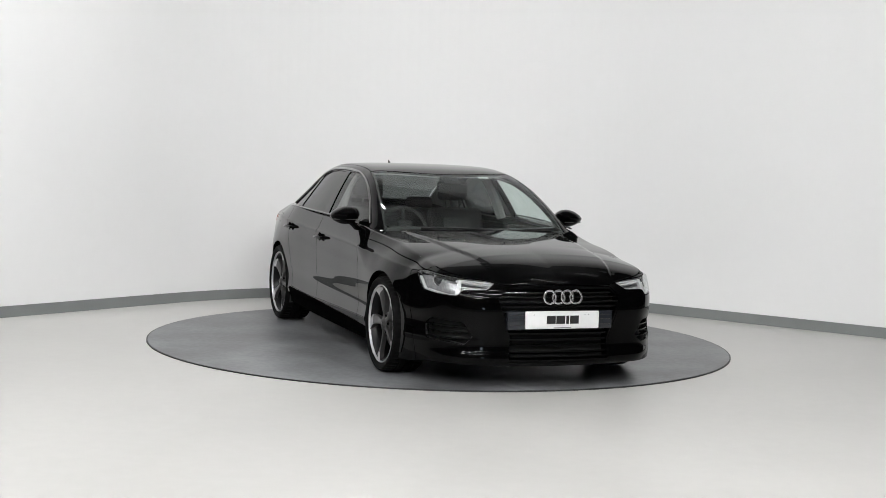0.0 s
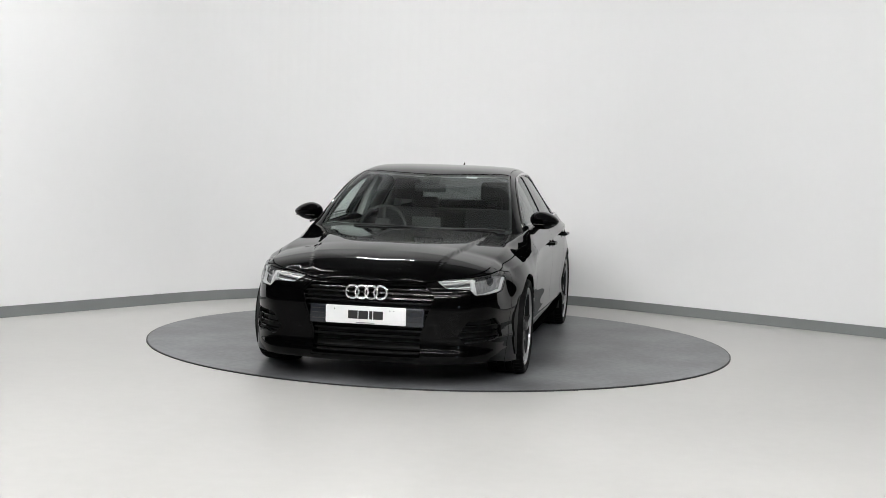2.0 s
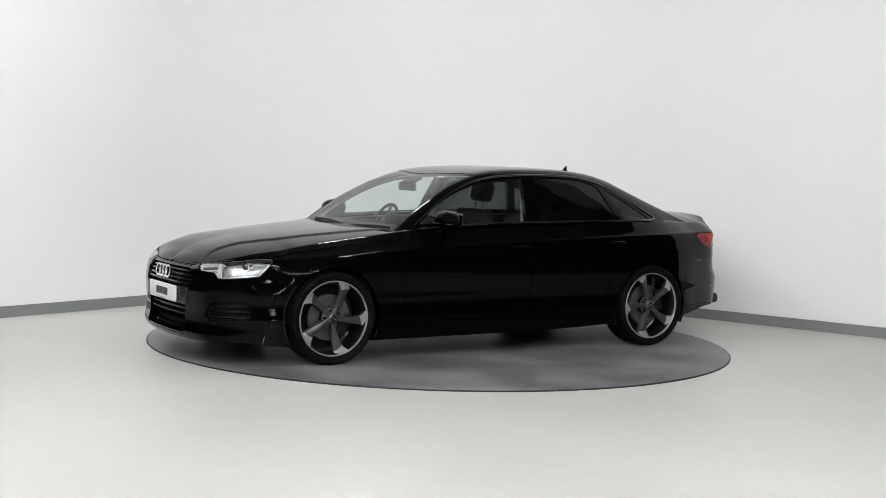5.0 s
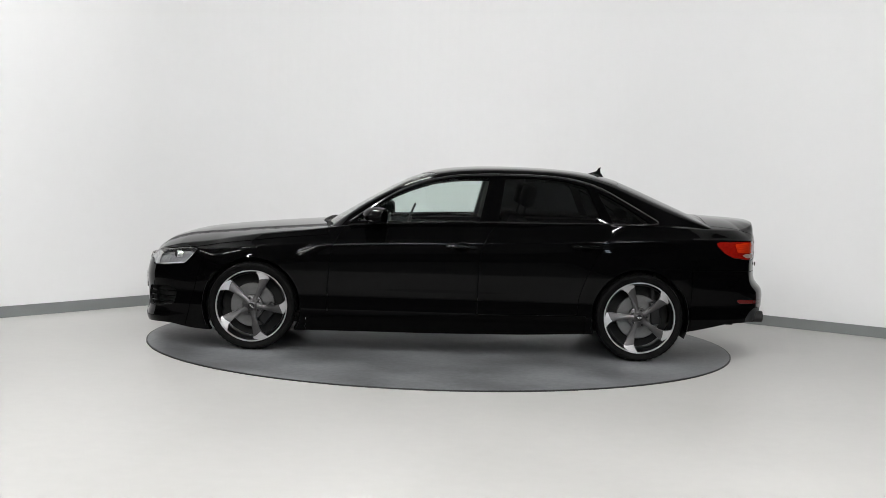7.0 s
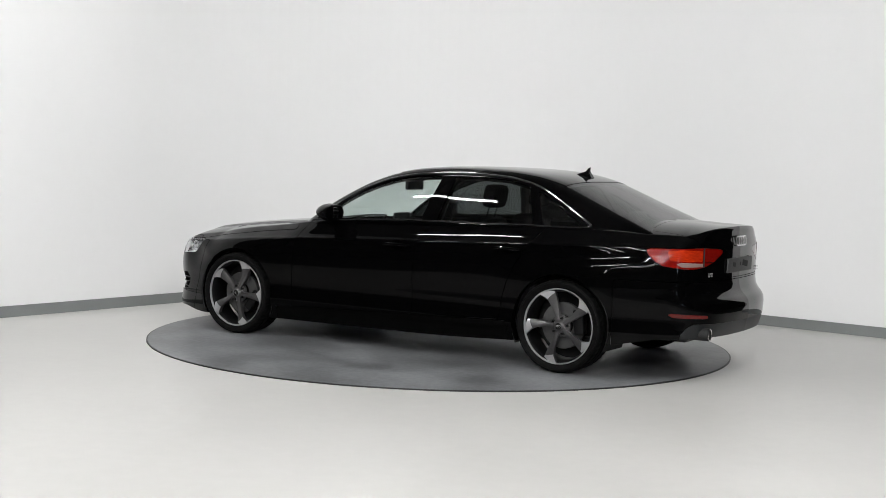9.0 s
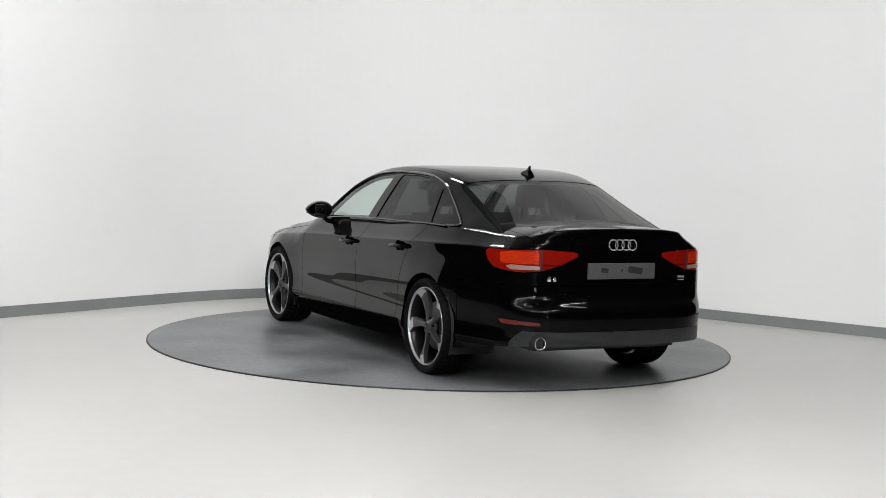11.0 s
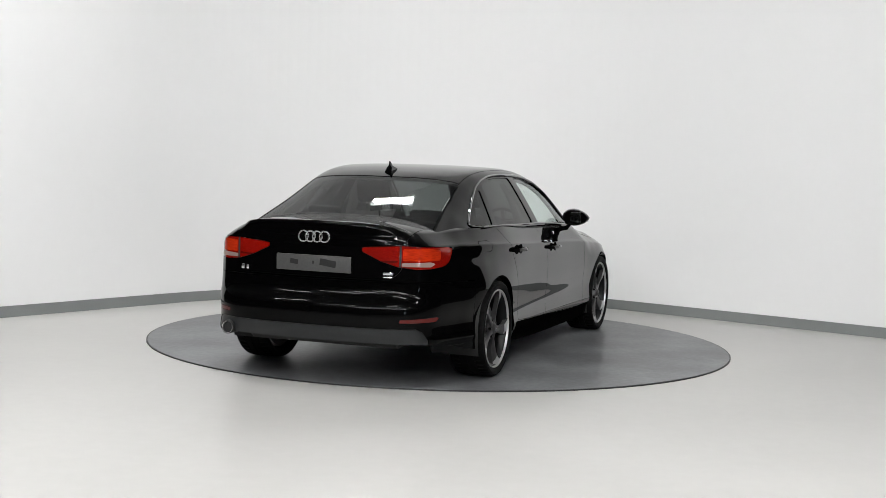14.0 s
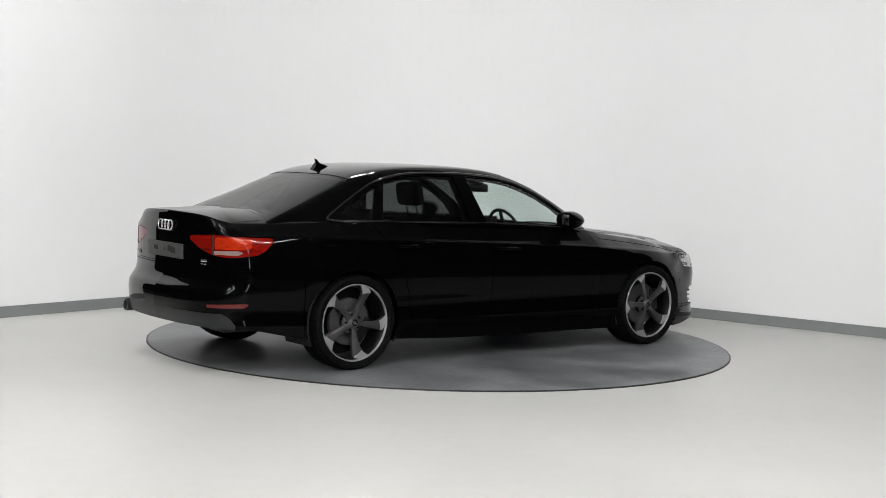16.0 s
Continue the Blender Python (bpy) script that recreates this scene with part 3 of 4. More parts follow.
    # ---- lamps ----
    for side, s in (("left", 1), ("right", -1)):
        hl = skin_mesh("headlight", sk, lamp, side, M_LENS, car, "clear headlight lens over a silver housing", push=.001, flange=0)
        skin_mesh("housing", sk, lamp, side, M_HOUSING, hl, "silver reflector housing", push=.055, flange=-.052)
        lev = poly_level(lamp_poly, 6, 2, lambda v: 1.6 - v[:, 0])
        edge_ring, _ = sk.cut(lamp, lambda v: -(lev(v) + .004))
        skin_mesh("light_outline", sk, edge_ring, side, M_GRILLE, hl, "black edge of the lamp", push=.006, flange=.03)
        pale, _ = sk.cut(lamp, lambda v: -(lev(v) + .009))
        pale, _ = sk.cut(pale, lambda v: v[:, 2] - .688)
        skin_mesh("edge_guide", sk, pale, side, M_CHROME_S, hl, "pale light guide along the lower edge", push=.010, flange=.02)
        bar_poly = [(A(2.2, .45), .666), (A(2.1, .645), .690), (A(2.1, .645), .682), (A(2.2, .45), .658)]
        bar, _ = sk.cut(lamp, poly_level(bar_poly, 6, 2, lambda v: 1.6 - v[:, 0]))
        skin_mesh("light_bar", sk, bar, side, M_CHROME_S, hl, "pale light guide bar", push=.018, flange=.014)
        bar_poly = [(A(2.2, .50), .640), (A(2.1, .63), .652), (A(2.1, .63), .645), (A(2.2, .50), .634)]
        bar, _ = sk.cut(lamp, poly_level(bar_poly, 6, 2, lambda v: 1.6 - v[:, 0]))
        skin_mesh("light_bar", sk, bar, side, M_CHROME_S, hl, "pale light guide bar", push=.018, flange=.014)
        drl_poly = [(A(2.15, .63), .690), (A(2.14, .655), .694), (A(2.16, .685), .59), (A(1.95, .80), .616), (A(1.94, .81), .602), (A(2.16, .655), .570), (A(2.16, .64), .574)]
        drl, _ = sk.cut(lamp, poly_level(drl_poly, 6, 2, lambda v: 1.6 - v[:, 0]))
        skin_mesh("light_guide", sk, drl, side, M_CHROME_S, hl, "pale notched daylight guide", push=.012, flange=.02)
        c = Vector((1.985, .712 * s, .668))
        look_out = Vector((.9, .32 * s, 0)).normalized()
        turn = look_out.to_track_quat("Y", "Z").to_matrix().to_4x4()
        m = Matrix.Translation(c) @ turn
        bm = bm_lathe([(.0005, .022), (.015, .019), (.025, .009), (.029, -.006)], 28)
        bmesh.ops.transform(bm, matrix=m, verts=bm.verts)
        part("projector_lens", bm, M_DARKGLASS, hl, "dark glass projector lens")
        bm = bm_lathe([(.029, -.01), (.031, .006), (.036, .010), (.041, .004), (.043, -.03)], 28)
        bmesh.ops.transform(bm, matrix=m, verts=bm.verts)
        part("projector_ring", bm, M_CHROME, hl, "chrome ring")

        tl = skin_mesh("tail_light", sk, tail, side, M_REDLENS, car, "red tail light lens with a clear strip", push=.001, flange=.012)
        clear_poly = [(.60, .768), (.60, .790), (.80, .798), (.84, .788), (.80, .768)]
        clear, _ = sk.cut(tail, poly_level(clear_poly, lambda v: A_END - v[:, 6], 2, lambda v: v[:, 0] + 1.8))
        skin_mesh("reversing_lens", sk, clear, side, M_CLEARTAIL, tl, "clear reversing strip", push=-.0015, flange=.003)
        # dark strip laid on the lens, standing in for the gap between its parts
        for z0, z1, b0, b1 in ((.786, .797, .34, .574),):
            ln, _ = sk.cut(tail, poly_level([(b0, z0), (b0, z1), (b1, z1 + .006), (b1, z0 + .006)], lambda v: A_END - v[:, 6], 2, lambda v: v[:, 0] + 1.8))
            skin_mesh("lens_gap_strip", sk, ln, side, M_REDDARK, tl, "dark red strip in place of the gap between the lens parts", push=-.002, flange=.004)
        ln, _ = sk.cut(tail, poly_level(rounded([(.606, .802), (.606, .876), (.80, .880), (.90, .868), (.88, .806)], .01), lambda v: A_END - v[:, 6], 2, lambda v: v[:, 0] + 1.8))
        skin_mesh("brake_lens", sk, ln, side, M_REDBRIGHT, tl, "brighter orange-red lens block", push=-.0015, flange=.003)
        seam, _ = sk.cut(tail, poly_level([(.582, .7), (.582, 1), (.596, 1), (.596, .7)], lambda v: A_END - v[:, 6], 2, lambda v: v[:, 0] + 1.8))
        skin_mesh("seam", sk, seam, side, M_CAVITY, tl, push=-.0018, flange=.003)
        skin_mesh("rear_reflector", sk, refl, side, M_REDDARK, car, "slim red reflector")

    # ---- grille and intakes ----
    gr = skin_mesh("grille", sk, hole, "both", M_CAVITY, car, "gloss black six-sided grille with slats", push=.07, flange=0)
    edge = lambda v: poly_level(grille_poly, 1, 2, lambda w: 1.9 - w[:, 0])(v)
    rim, _ = sk.cut(hole, lambda v: -(edge(v) + .014))
    skin_mesh("grille_frame", sk, rim, "both", M_PAINT, gr, push=.003, flange=.06)
    for z, t, push in ((.616, .011, .014), (.588, .011, .014), (.556, .010, .014), (.528, .012, .010), (.492, .011, .016), (.458, .011, .016), (.424, .011, .016), (.390, .011, .016), (.352, .011, .014), (.318, .014, .008), (.280, .008, .02), (.245, .008, .02), (.212, .008, .02)):
        s1, _ = sk.cut(hole, lambda v: np.abs(v[:, 2] - z) - t / 2)
        skin_mesh("slat", sk, s1, "both", M_GRILLE if z > .52 else M_SILL if z < .30 else M_PAINT, gr, push=push, flange=.04)
    for side in ("left", "right"):
        it = skin_mesh("air_intake", sk, intake, side, M_CAVITY, car, "black side air intake with slats", push=.06, flange=-.058)
        for z in (.322, .358, .394):
            s1, _ = sk.cut(intake, lambda v: np.abs(v[:, 2] - z - .02 * (v[:, 6] - .75)) - .0035)
            skin_mesh("slat", sk, s1, side, M_PAINT, it, push=.012, flange=.03)
    return doors


DLO = [(.72, .948), (.52, 1.090), (.34, 1.194), (.15, 1.266), (-.05, 1.306), (-.30, 1.322), (-.64, 1.324), (-.86, 1.311), (-1.03, 1.276), (-1.15, 1.232),
       (-1.30, 1.150), (-1.45, 1.066), (-1.55, 1.008), (-1.535, .991), (-1.2, .984)]


def cabin_y(x, z):
    """Half width of the cabin's flank at height z."""
    zr, yr, yb = float(RAIL_Z(x)), float(RAIL_Y(x)), float(BASE_Y(x))
    zb = min(float(BASE_Z(x)), zr - .02)
    w = min(max((z - zb) / (zr - zb), 0), 1)
    return yb + (yr - yb) * w + .010 * 4 * w * (1 - w) * min(max((zr - zb) / .35, 0), 1)


def build_cabin(car):
    sk = cabin_skin()
    F = sk.f
    side_ok = lambda v: .42 - v[:, 1]
    wf = rounded([(.685, .956), (.512, 1.095), (.394, 1.161), (.266, 1.216), (.119, 1.264), (-.047, 1.290), (-.302, 1.303), (-.225, .970)], .02)
    wr = rounded([(-.365, .978), (-.415, 1.303), (-.64, 1.306), (-.85, 1.293), (-1.02, 1.254), (-1.135, .990)], .02)
    wq = rounded([(-1.205, .994), (-1.088, 1.232), (-1.30, 1.122), (-1.482, 1.006), (-1.465, .996)], .008)
    gf, F = sk.cut(F, poly_level(wf, 0, 2, side_ok))
    gr, F = sk.cut(F, poly_level(wr, 0, 2, side_ok))
    gq, F = sk.cut(F, poly_level(wq, 0, 2, side_ok))
    ws, F = sk.gap(F, lambda v: np.maximum(np.maximum(v[:, 1] - RAIL_Y(v[:, 0]) + .014, .215 - .13 * (v[:, 1] / .6) ** 2 - v[:, 0]), -v[:, 0]), .002)
    rw, F = sk.gap(F, lambda v: np.maximum(np.maximum(v[:, 1] - RAIL_Y(v[:, 0]) + .016, v[:, 0] + 1.305 - .05 * (v[:, 1] / .55) ** 2), v[:, 0] + 1.0), .002)
    roof, F = sk.gap(F, lambda v: np.maximum(np.maximum(v[:, 1] - RAIL_Y(v[:, 0]) + .020, v[:, 0] - .25), -1.40 - v[:, 0]), .002)
    skin_mesh("roof", sk, roof, "both", M_PAINT, car, flange=.02)
    cabin = skin_mesh("cabin_frame", sk, F, "both", M_PAINT, car, "gloss black pillars and window frames", flange=.045)
    skin_mesh("roof_lining", sk, roof + F, "both", M_LINING, car, "pale grey roof lining", push=.03, flange=0)
    skin_mesh("windscreen", sk, ws, "both", M_GLASS_F, car, "clear windscreen", push=.003, flange=.006)
    band, _ = sk.cut(ws, lambda v: -np.maximum(np.maximum(v[:, 1] - RAIL_Y(v[:, 0]) + .032, .19 - .13 * (v[:, 1] / .6) ** 2 - v[:, 0]), -v[:, 0]))
    for side in ("left", "right"):
        skin_mesh("windscreen_border", sk, band, side, M_CAVITY, car, "black printed windscreen border", push=.006, flange=0)
    skin_mesh("rear_window", sk, rw, "both", M_GLASS_R, car, "tinted rear window", push=.003, flange=.006)
    for side in ("left", "right"):
        for nm, g, m, lb in (("front_side_window", gf, M_GLASS_F, "clear side window"), ("rear_side_window", gr, M_GLASS_P, "dark tinted side window"), ("quarter_window", gq, M_GLASS_P, "dark tinted quarter window")):
            skin_mesh(nm, sk, g, side, m, car, lb, push=.006, flange=.004)
        # gloss strip round the side windows
        sg = 1 if side == "left" else -1
        line = smooth_line(np.array([p for a, b in zip(DLO, DLO[1:]) for p in np.linspace(a, b, 9)[:-1]] + [DLO[-1]]), 6)
        pts = [(x, (cabin_y(x, z) + .002) * sg, z) for x, z in line]
        part("window_moulding", bm_tube(pts, .0085, 8), M_TRIM, car)
        # belt moulding under the windows
        moulding = bm_tube([(x, (BASE_Y(x) + .022) * (1 if side == "left" else -1), float(BASE_Z(x)) + .026) for x in np.linspace(.72, -1.46, 40)], .007, 6)
        part("belt_moulding", moulding, M_TRIM, car)


# ---- wheels ----
def build_wheel():
    w = new("wheel")
    w["label"] = "dark five-spoke alloy wheel with polished tips"
    n = 144
    prof = [(.262, -.222), (.275, -.238), (.295, -.245), (.309, -.240), (.316, -.228), (.3185, -.205), (.319, -.178), (.313, -.176), (.313, -.168), (.319, -.166),
            (.3195, -.127), (.313, -.125), (.313, -.117), (.3195, -.115), (.319, -.078), (.313, -.076), (.313, -.068), (.319, -.066), (.3185, -.040),
            (.316, -.017), (.309, -.005), (.300, -.001), (.2985, -.0035), (.296, -.001), (.283, -.002), (.272, -.008), (.264, -.013), (.2585, -.020)]
    bm = bm_lathe(prof, n)
    for v in bm.verts:
        r = math.hypot(v.co.x, v.co.z)
        if r > .3155 and abs(v.co.y + .1225) > .05:
            k = round(math.atan2(v.co.z, v.co.x) / (2 * math.pi) * n)
            if k % 3 == 0:
                v.co.x *= (r - .005) / r
                v.co.z *= (r - .005) / r
    part("tyre", bm, M_TYRE, w, "black low-profile tyre")
    bm = bm_lathe([(.247, -.20), (.236, -.15), (.232, -.08), (.240, -.035), (.250, -.024)], 72)
    rim = part("rim", bm, M_RIMDARK, w, "anthracite alloy rim")
    bm = bm_lathe([(.250, -.024), (.2525, -.0125), (.254, -.0105), (.2585, -.0105), (.260, -.0125), (.2595, -.022)], 96)
    part("rim_lip", bm, M_POLISH, rim, "polished rim edge")
    lo = pchip([(.030, -42), (.055, -24), (.09, -18), (.14, -16), (.20, -14.5), (.252, -13.5)])
    hi = pchip([(.030, 42), (.045, 20), (.060, 9), (.09, 3), (.14, 1.5), (.20, 3.5), (.225, 7), (.252, 12)])
    face = pchip([(.03, -.030), (.06, -.034), (.12, -.030), (.20, -.022), (.252, -.014)])

    def blade(r0, r1, nr, lift, shrink=0.0, cutin=0.0):
        bm = bmesh.new()
        top, bot = [], []
        m = 7
        for i in range(nr + 1):
            a, b = [], []
            for j in range(m):
                t = j / (m - 1)
                r = r0 + (r1 - r0) * i / nr + cutin * (1 - i / nr) * (.5 - t)
                l, h = float(lo(r)) + shrink, float(hi(r)) - shrink
                th = -radians(l + (h - l) * t)
                y = float(face(r)) - .016 * (1 - t) * blend(.06, .15, r) - .004 * (2 * t - 1) ** 2 + lift
                a.append(bm.verts.new((r * math.cos(th), y, r * math.sin(th))))
                b.append(bm.verts.new((r * math.cos(th), y - (.030 if lift == 0 else .004), r * math.sin(th))))
            top.append(a)
            bot.append(b)
        for i in range(nr):
            for j in range(m - 1):
                bm.faces.new((top[i][j], top[i][j + 1], top[i + 1][j + 1], top[i + 1][j]))
                bm.faces.new((bot[i][j], bot[i + 1][j], bot[i + 1][j + 1], bot[i][j + 1]))
            bm.faces.new((top[i][0], top[i + 1][0], bot[i + 1][0], bot[i][0]))
            bm.faces.new((top[i][m - 1], bot[i][m - 1], bot[i + 1][m - 1], top[i + 1][m - 1]))
        for j in range(m - 1):
            bm.faces.new((top[0][j], bot[0][j], bot[0][j + 1], top[0][j + 1]))
            bm.faces.new((top[nr][j], top[nr][j + 1], bot[nr][j + 1], bot[nr][j]))
        bmesh.ops.recalc_face_normals(bm, faces=bm.faces)
        return bm
    for k in range(5):
        rot = Matrix.Rotation(-radians(72 * k), 4, "Y")
        bm = blade(.030, .252, 18, 0.0)
        bmesh.ops.transform(bm, matrix=rot, verts=bm.verts)
        sp = part("spoke", bm, M_SPOKE, w)
        bm = blade(.213, .2535, 6, .0012, .4, .03)
        bmesh.ops.transform(bm, matrix=rot, verts=bm.verts)
        part("spoke_tip", bm, M_POLISH, sp, "polished machined spoke tip")
        th = radians(36 + 72 * k)
        bm = bm_lathe([(.0005, -.034), (.0085, -.034), (.0095, -.040), (.0095, -.06)], 6)
        bmesh.ops.transform(bm, matrix=Matrix.Translation((.056 * math.cos(th), 0, .056 * math.sin(th))), verts=bm.verts)
        part("wheel_bolt", bm, M_RIMDARK, w)
    bm = bm_lathe([(.0005, -.020), (.024, -.020), (.027, -.022), (.030, -.026), (.036, -.030), (.05, -.048), (.075, -.055), (.076, -.07)], 40)
    part("hub", bm, M_SPOKE, w)
    bm = bm_lathe([(.0005, -.0185), (.021, -.0185), (.0235, -.0205)], 32)
    cap = part("hub_cap", bm, M_RIMDARK, w, "grey hub cap with a small badge")
    for i in range(4):
        bm = bm_lathe([(.0055, -.0165), (.0065, -.0165)], 20)
        bmesh.ops.transform(bm, matrix=Matrix.Translation(((i - 1.5) * .0072, -.0012, 0)), verts=bm.verts)
        part("badge_ring", bm, M_CHROME, cap)
    bm = bm_lathe([(.07, -.105), (.075, -.095), (.158, -.095), (.16, -.098), (.16, -.118), (.07, -.118)], 56)
    part("brake_disc", bm, M_DISCMETAL, w, "grey steel brake disc")
    bm = bm_box(.075, .07, .17, Matrix.Translation((-.125, -.105, .02)), .012)
    part("brake_caliper", bm, M_RIMDARK, w)
    bm = bm_lathe([(.0005, -.21), (.235, -.21)], 40)
    part("inner_cover", bm, M_CAVITY, w)
    return w


# ---- small body fittings ----
def ring_bm(r, t, m, n=32, k=8):
    bm = bmesh.new()
    rows = []
    for i in range(n):
        a = 2 * math.pi * i / n
        rows.append([bm.verts.new(((r + t * math.cos(2 * math.pi * j / k)) * math.cos(a), (r + t * math.cos(2 * math.pi * j / k)) * math.sin(a), .7 * t * math.sin(2 * math.pi * j / k))) for j in range(k)])
    for i in range(n):
        for j in range(k):
            bm.faces.new((rows[i][j], rows[(i + 1) % n][j], rows[(i + 1) % n][(j + 1) % k], rows[i][(j + 1) % k]))
    bmesh.ops.recalc_face_normals(bm, faces=bm.faces)
    bmesh.ops.transform(bm, matrix=m, verts=bm.verts)
    return bm


def build_fittings(car, doors):
    # front plate with dark bars for its characters
    plate = part("number_plate", bm_box(.014, .512, .112, Matrix.Translation((2.300, 0, .4445)), .006, 2), M_PLATE, car, "white number plate with dark bars")
    for y, wd in ((.088, .062), (.022, .062), (-.026, .020), (-.073, .062)):
        part("plate_bar", bm_box(.002, wd, .052, Matrix.Translation((2.3078, .008 - y, .446)), .0009, 1), M_PLATEBAR, plate, "dark bar")
    part("plate_small_print", bm_box(.002, .12, .005, Matrix.Translation((2.3078, .0, .397)), 0), M_SKIRT, plate, "thin grey bar")
    for y, m in ((-.20, M_PLATEBAR), (.155, M_SKIRT), (.18, M_SKIRT)):
        part("plate_screw", bm_lathe([(.0005, .0008), (.003, .0004), (.0035, -.001)], 10, "x"), m, plate).location = (2.3078, y, .478)
    carrier = part("plate_carrier", bm_box(.05, .73, .118, Matrix.Translation((2.255, 0, .440)), .01, 2), M_CARRIER, car, "dark grey satin plate carrier")
    for z in (.412, .446, .474):
        part("carrier_groove", bm_box(.003, .70, .005, Matrix.Translation((2.2795, 0, z)), 0), M_CAVITY, carrier)
    # ring badges
    badge = new("front_badge")
    badge.parent = car
    for i in range(4):
        part("badge_ring", ring_bm(.0405, .0062, Matrix.Translation((2.300, (i - 1.5) * .060, .588)) @ pose(0, 0, 0, 0, 83, 0)), M_CHROME, badge)
    badge = new("rear_badge")
    badge.parent = car
    for i in range(4):
        part("badge_ring", ring_bm(.0325, .0045, Matrix.Translation((-2.366, (i - 1.5) * .0475, .928)) @ pose(0, 0, 0, 0, -86, 0)), M_CHROME, badge)
    # boot lettering as plain bars, empty rear plate recess
    for y, z, wd, h in ((.508, .714, .022, .030), (.472, .712, .018, .026), (-.485, .722, .058, .015), (-.485, .701, .058, .006)):
        x = -2.360 + (abs(y) / .49) ** 2 * .036
        part("lettering_bar", bm_box(.006, wd, h, Matrix.Translation((x - .003, y, z)) @ pose(0, 0, 0, 0, 0, -8 if y > 0 else 8), .002, 2), M_CHROME, car, "plain chrome bar")
    holder = part("rear_plate_recess", bm_box(.012, .506, .100, Matrix.Translation((-2.360, 0, .763)) @ pose(0, 0, 0, 0, -1.5, 0), .004, 2), M_RECESS, car, "empty grey number plate recess")
    for y, wd, h in ((.13, .055, .03), (-.10, .11, .042), (.0, .012, .02)):
        part("adhesive_patch", bm_box(.002, wd, h, Matrix.Translation((-2.3672, y, .768)) @ pose(0, 0, 0, 8, -1.5, 0), .0008, 1), M_CAVITY, holder, "black adhesive patch")
    # tailpipe
    bm = bm_lathe([(.030, -2.30), (.037, -2.385), (.041, -2.388), (.043, -2.380), (.043, -2.25)], 32, "x")
    pipe = part("tailpipe", bm, M_CAVITY, car, "round tailpipe with a bright rim")
    pipe.location = (0.012, .585, .324)
    part("tailpipe_rim", bm_lathe([(.0345, -2.387), (.0365, -2.3892), (.0385, -2.3885)], 32, "x"), M_CHROME, pipe, "chrome rim")
    part("tailpipe_bore", bm_lathe([(.0005, -2.374), (.033, -2.374)], 24, "x"), M_CAVITY, pipe)
    # aerial fin
    bm = bmesh.new()
    prof = [(-1.06, 1.335, .018), (-1.12, 1.355, .020), (-1.16, 1.368, .010), (-1.180, 1.394, .0035), (-1.196, 1.400, .0035), (-1.191, 1.372, .006), (-1.196, 1.354, .020), (-1.225, 1.312, .026)]
    lft = [bm.verts.new((x, w, z)) for x, z, w in prof]
    rgt = [bm.verts.new((x, -w, z)) for x, z, w in prof]
    for i in range(len(prof) - 1):
        bm.faces.new((lft[i], rgt[i], rgt[i + 1], lft[i + 1]))
    for s in (lft, rgt):
        for a, b, c, d in ((0, 1, 6, 7), (1, 2, 5, 6), (2, 3, 4, 5)):
            bm.faces.new((s[a], s[b], s[c], s[d]))
    bmesh.ops.recalc_face_normals(bm, faces=bm.faces)
    part("aerial_fin", bm, M_PAINT, car)
    # wipers
    for y0, y1, x0, x1 in ((-.45, .12, .90, .955), (.20, .66, .955, .86)):
        pts = [(x0 + (x1 - x0) * t, y0 + (y1 - y0) * t, float(ROOF_Z(x0 + (x1 - x0) * t)) + .020 - .06 * ((y0 + (y1 - y0) * t) / .7) ** 2) for t in np.linspace(0, 1, 10)]
        part("wiper", bm_tube(pts, .008, 6), M_CAVITY, car)
    # door mirrors and handles
    for s in (1, -1):
        mir = new("door_mirror")
        mir.parent = car
        bm = bmesh.new()
        bmesh.ops.create_uvsphere(bm, u_segments=32, v_segments=20, radius=1)
        for v in bm.verts:
            x, y, z = v.co
            front = max(x, 0)
            flat = -.45 if x < -.45 else x
            out = (y + 1) / 2
            v.co = (flat * (.125 - .03 * out), y * .108, z * (.074 - .022 * out * out) + .012 * front - .012 * out * (1 if z > 0 else .2))
        bmesh.ops.transform(bm, matrix=Matrix.Translation((.512, .905 * s, 1.000)) @ (Matrix.Diagonal((1, s, 1, 1)) @ pose(0, 0, 0, 0, 0, -12)), verts=bm.verts)
        bmesh.ops.recalc_face_normals(bm, faces=bm.faces)
        part("mirror_shell", bm, M_PAINT, mir, "gloss black mirror shell")
        bm = bm_box(.004, .14, .080, Matrix.Translation((.451, .895 * s, .998)) @ pose(0, 0, 0, 0, 0, 10 * s), .0018, 1)
        part("mirror_glass", bm, M_MIRROR, mir, "mirror glass")
        bm = bm_tube([(.545, .80 * s, .895), (.535, .825 * s, .910), (.525, .85 * s, .935), (.52, .87 * s, .955)], .019, 10, [1.3, .9, .75, .9])
        part("mirror_foot", bm, M_PAINT, mir)
        ind = bm_tube([(.61 - .06 * t * t, (.83 + .165 * t) * s, .972 - .004 * t) for t in np.linspace(0, 1, 9)], .0028, 6)
        part("indicator_strip", ind, M_RECESS, mir, "slim indicator strip")
        for x, z, door in ((-.10, .797, doors[0 if s > 0 else 2]), (-1.005, .826, doors[1 if s > 0 else 3])):
            y = .906 if x > -.5 else .912
            pts = [(x + .105, (y - .010) * s, z - .004), (x + .092, (y + .022) * s, z - .003), (x + .05, (y + .030) * s, z), (x, (y + .032) * s, z + .001), (x - .05, (y + .030) * s, z), (x - .092, (y + .022) * s, z - .003), (x - .105, (y - .010) * s, z - .004)]
            hd = part("handle", bm_tube(pts, .013, 10, [.9, 1, 1, 1, 1, 1, .9]), M_PAINT, door, "gloss black pull handle")
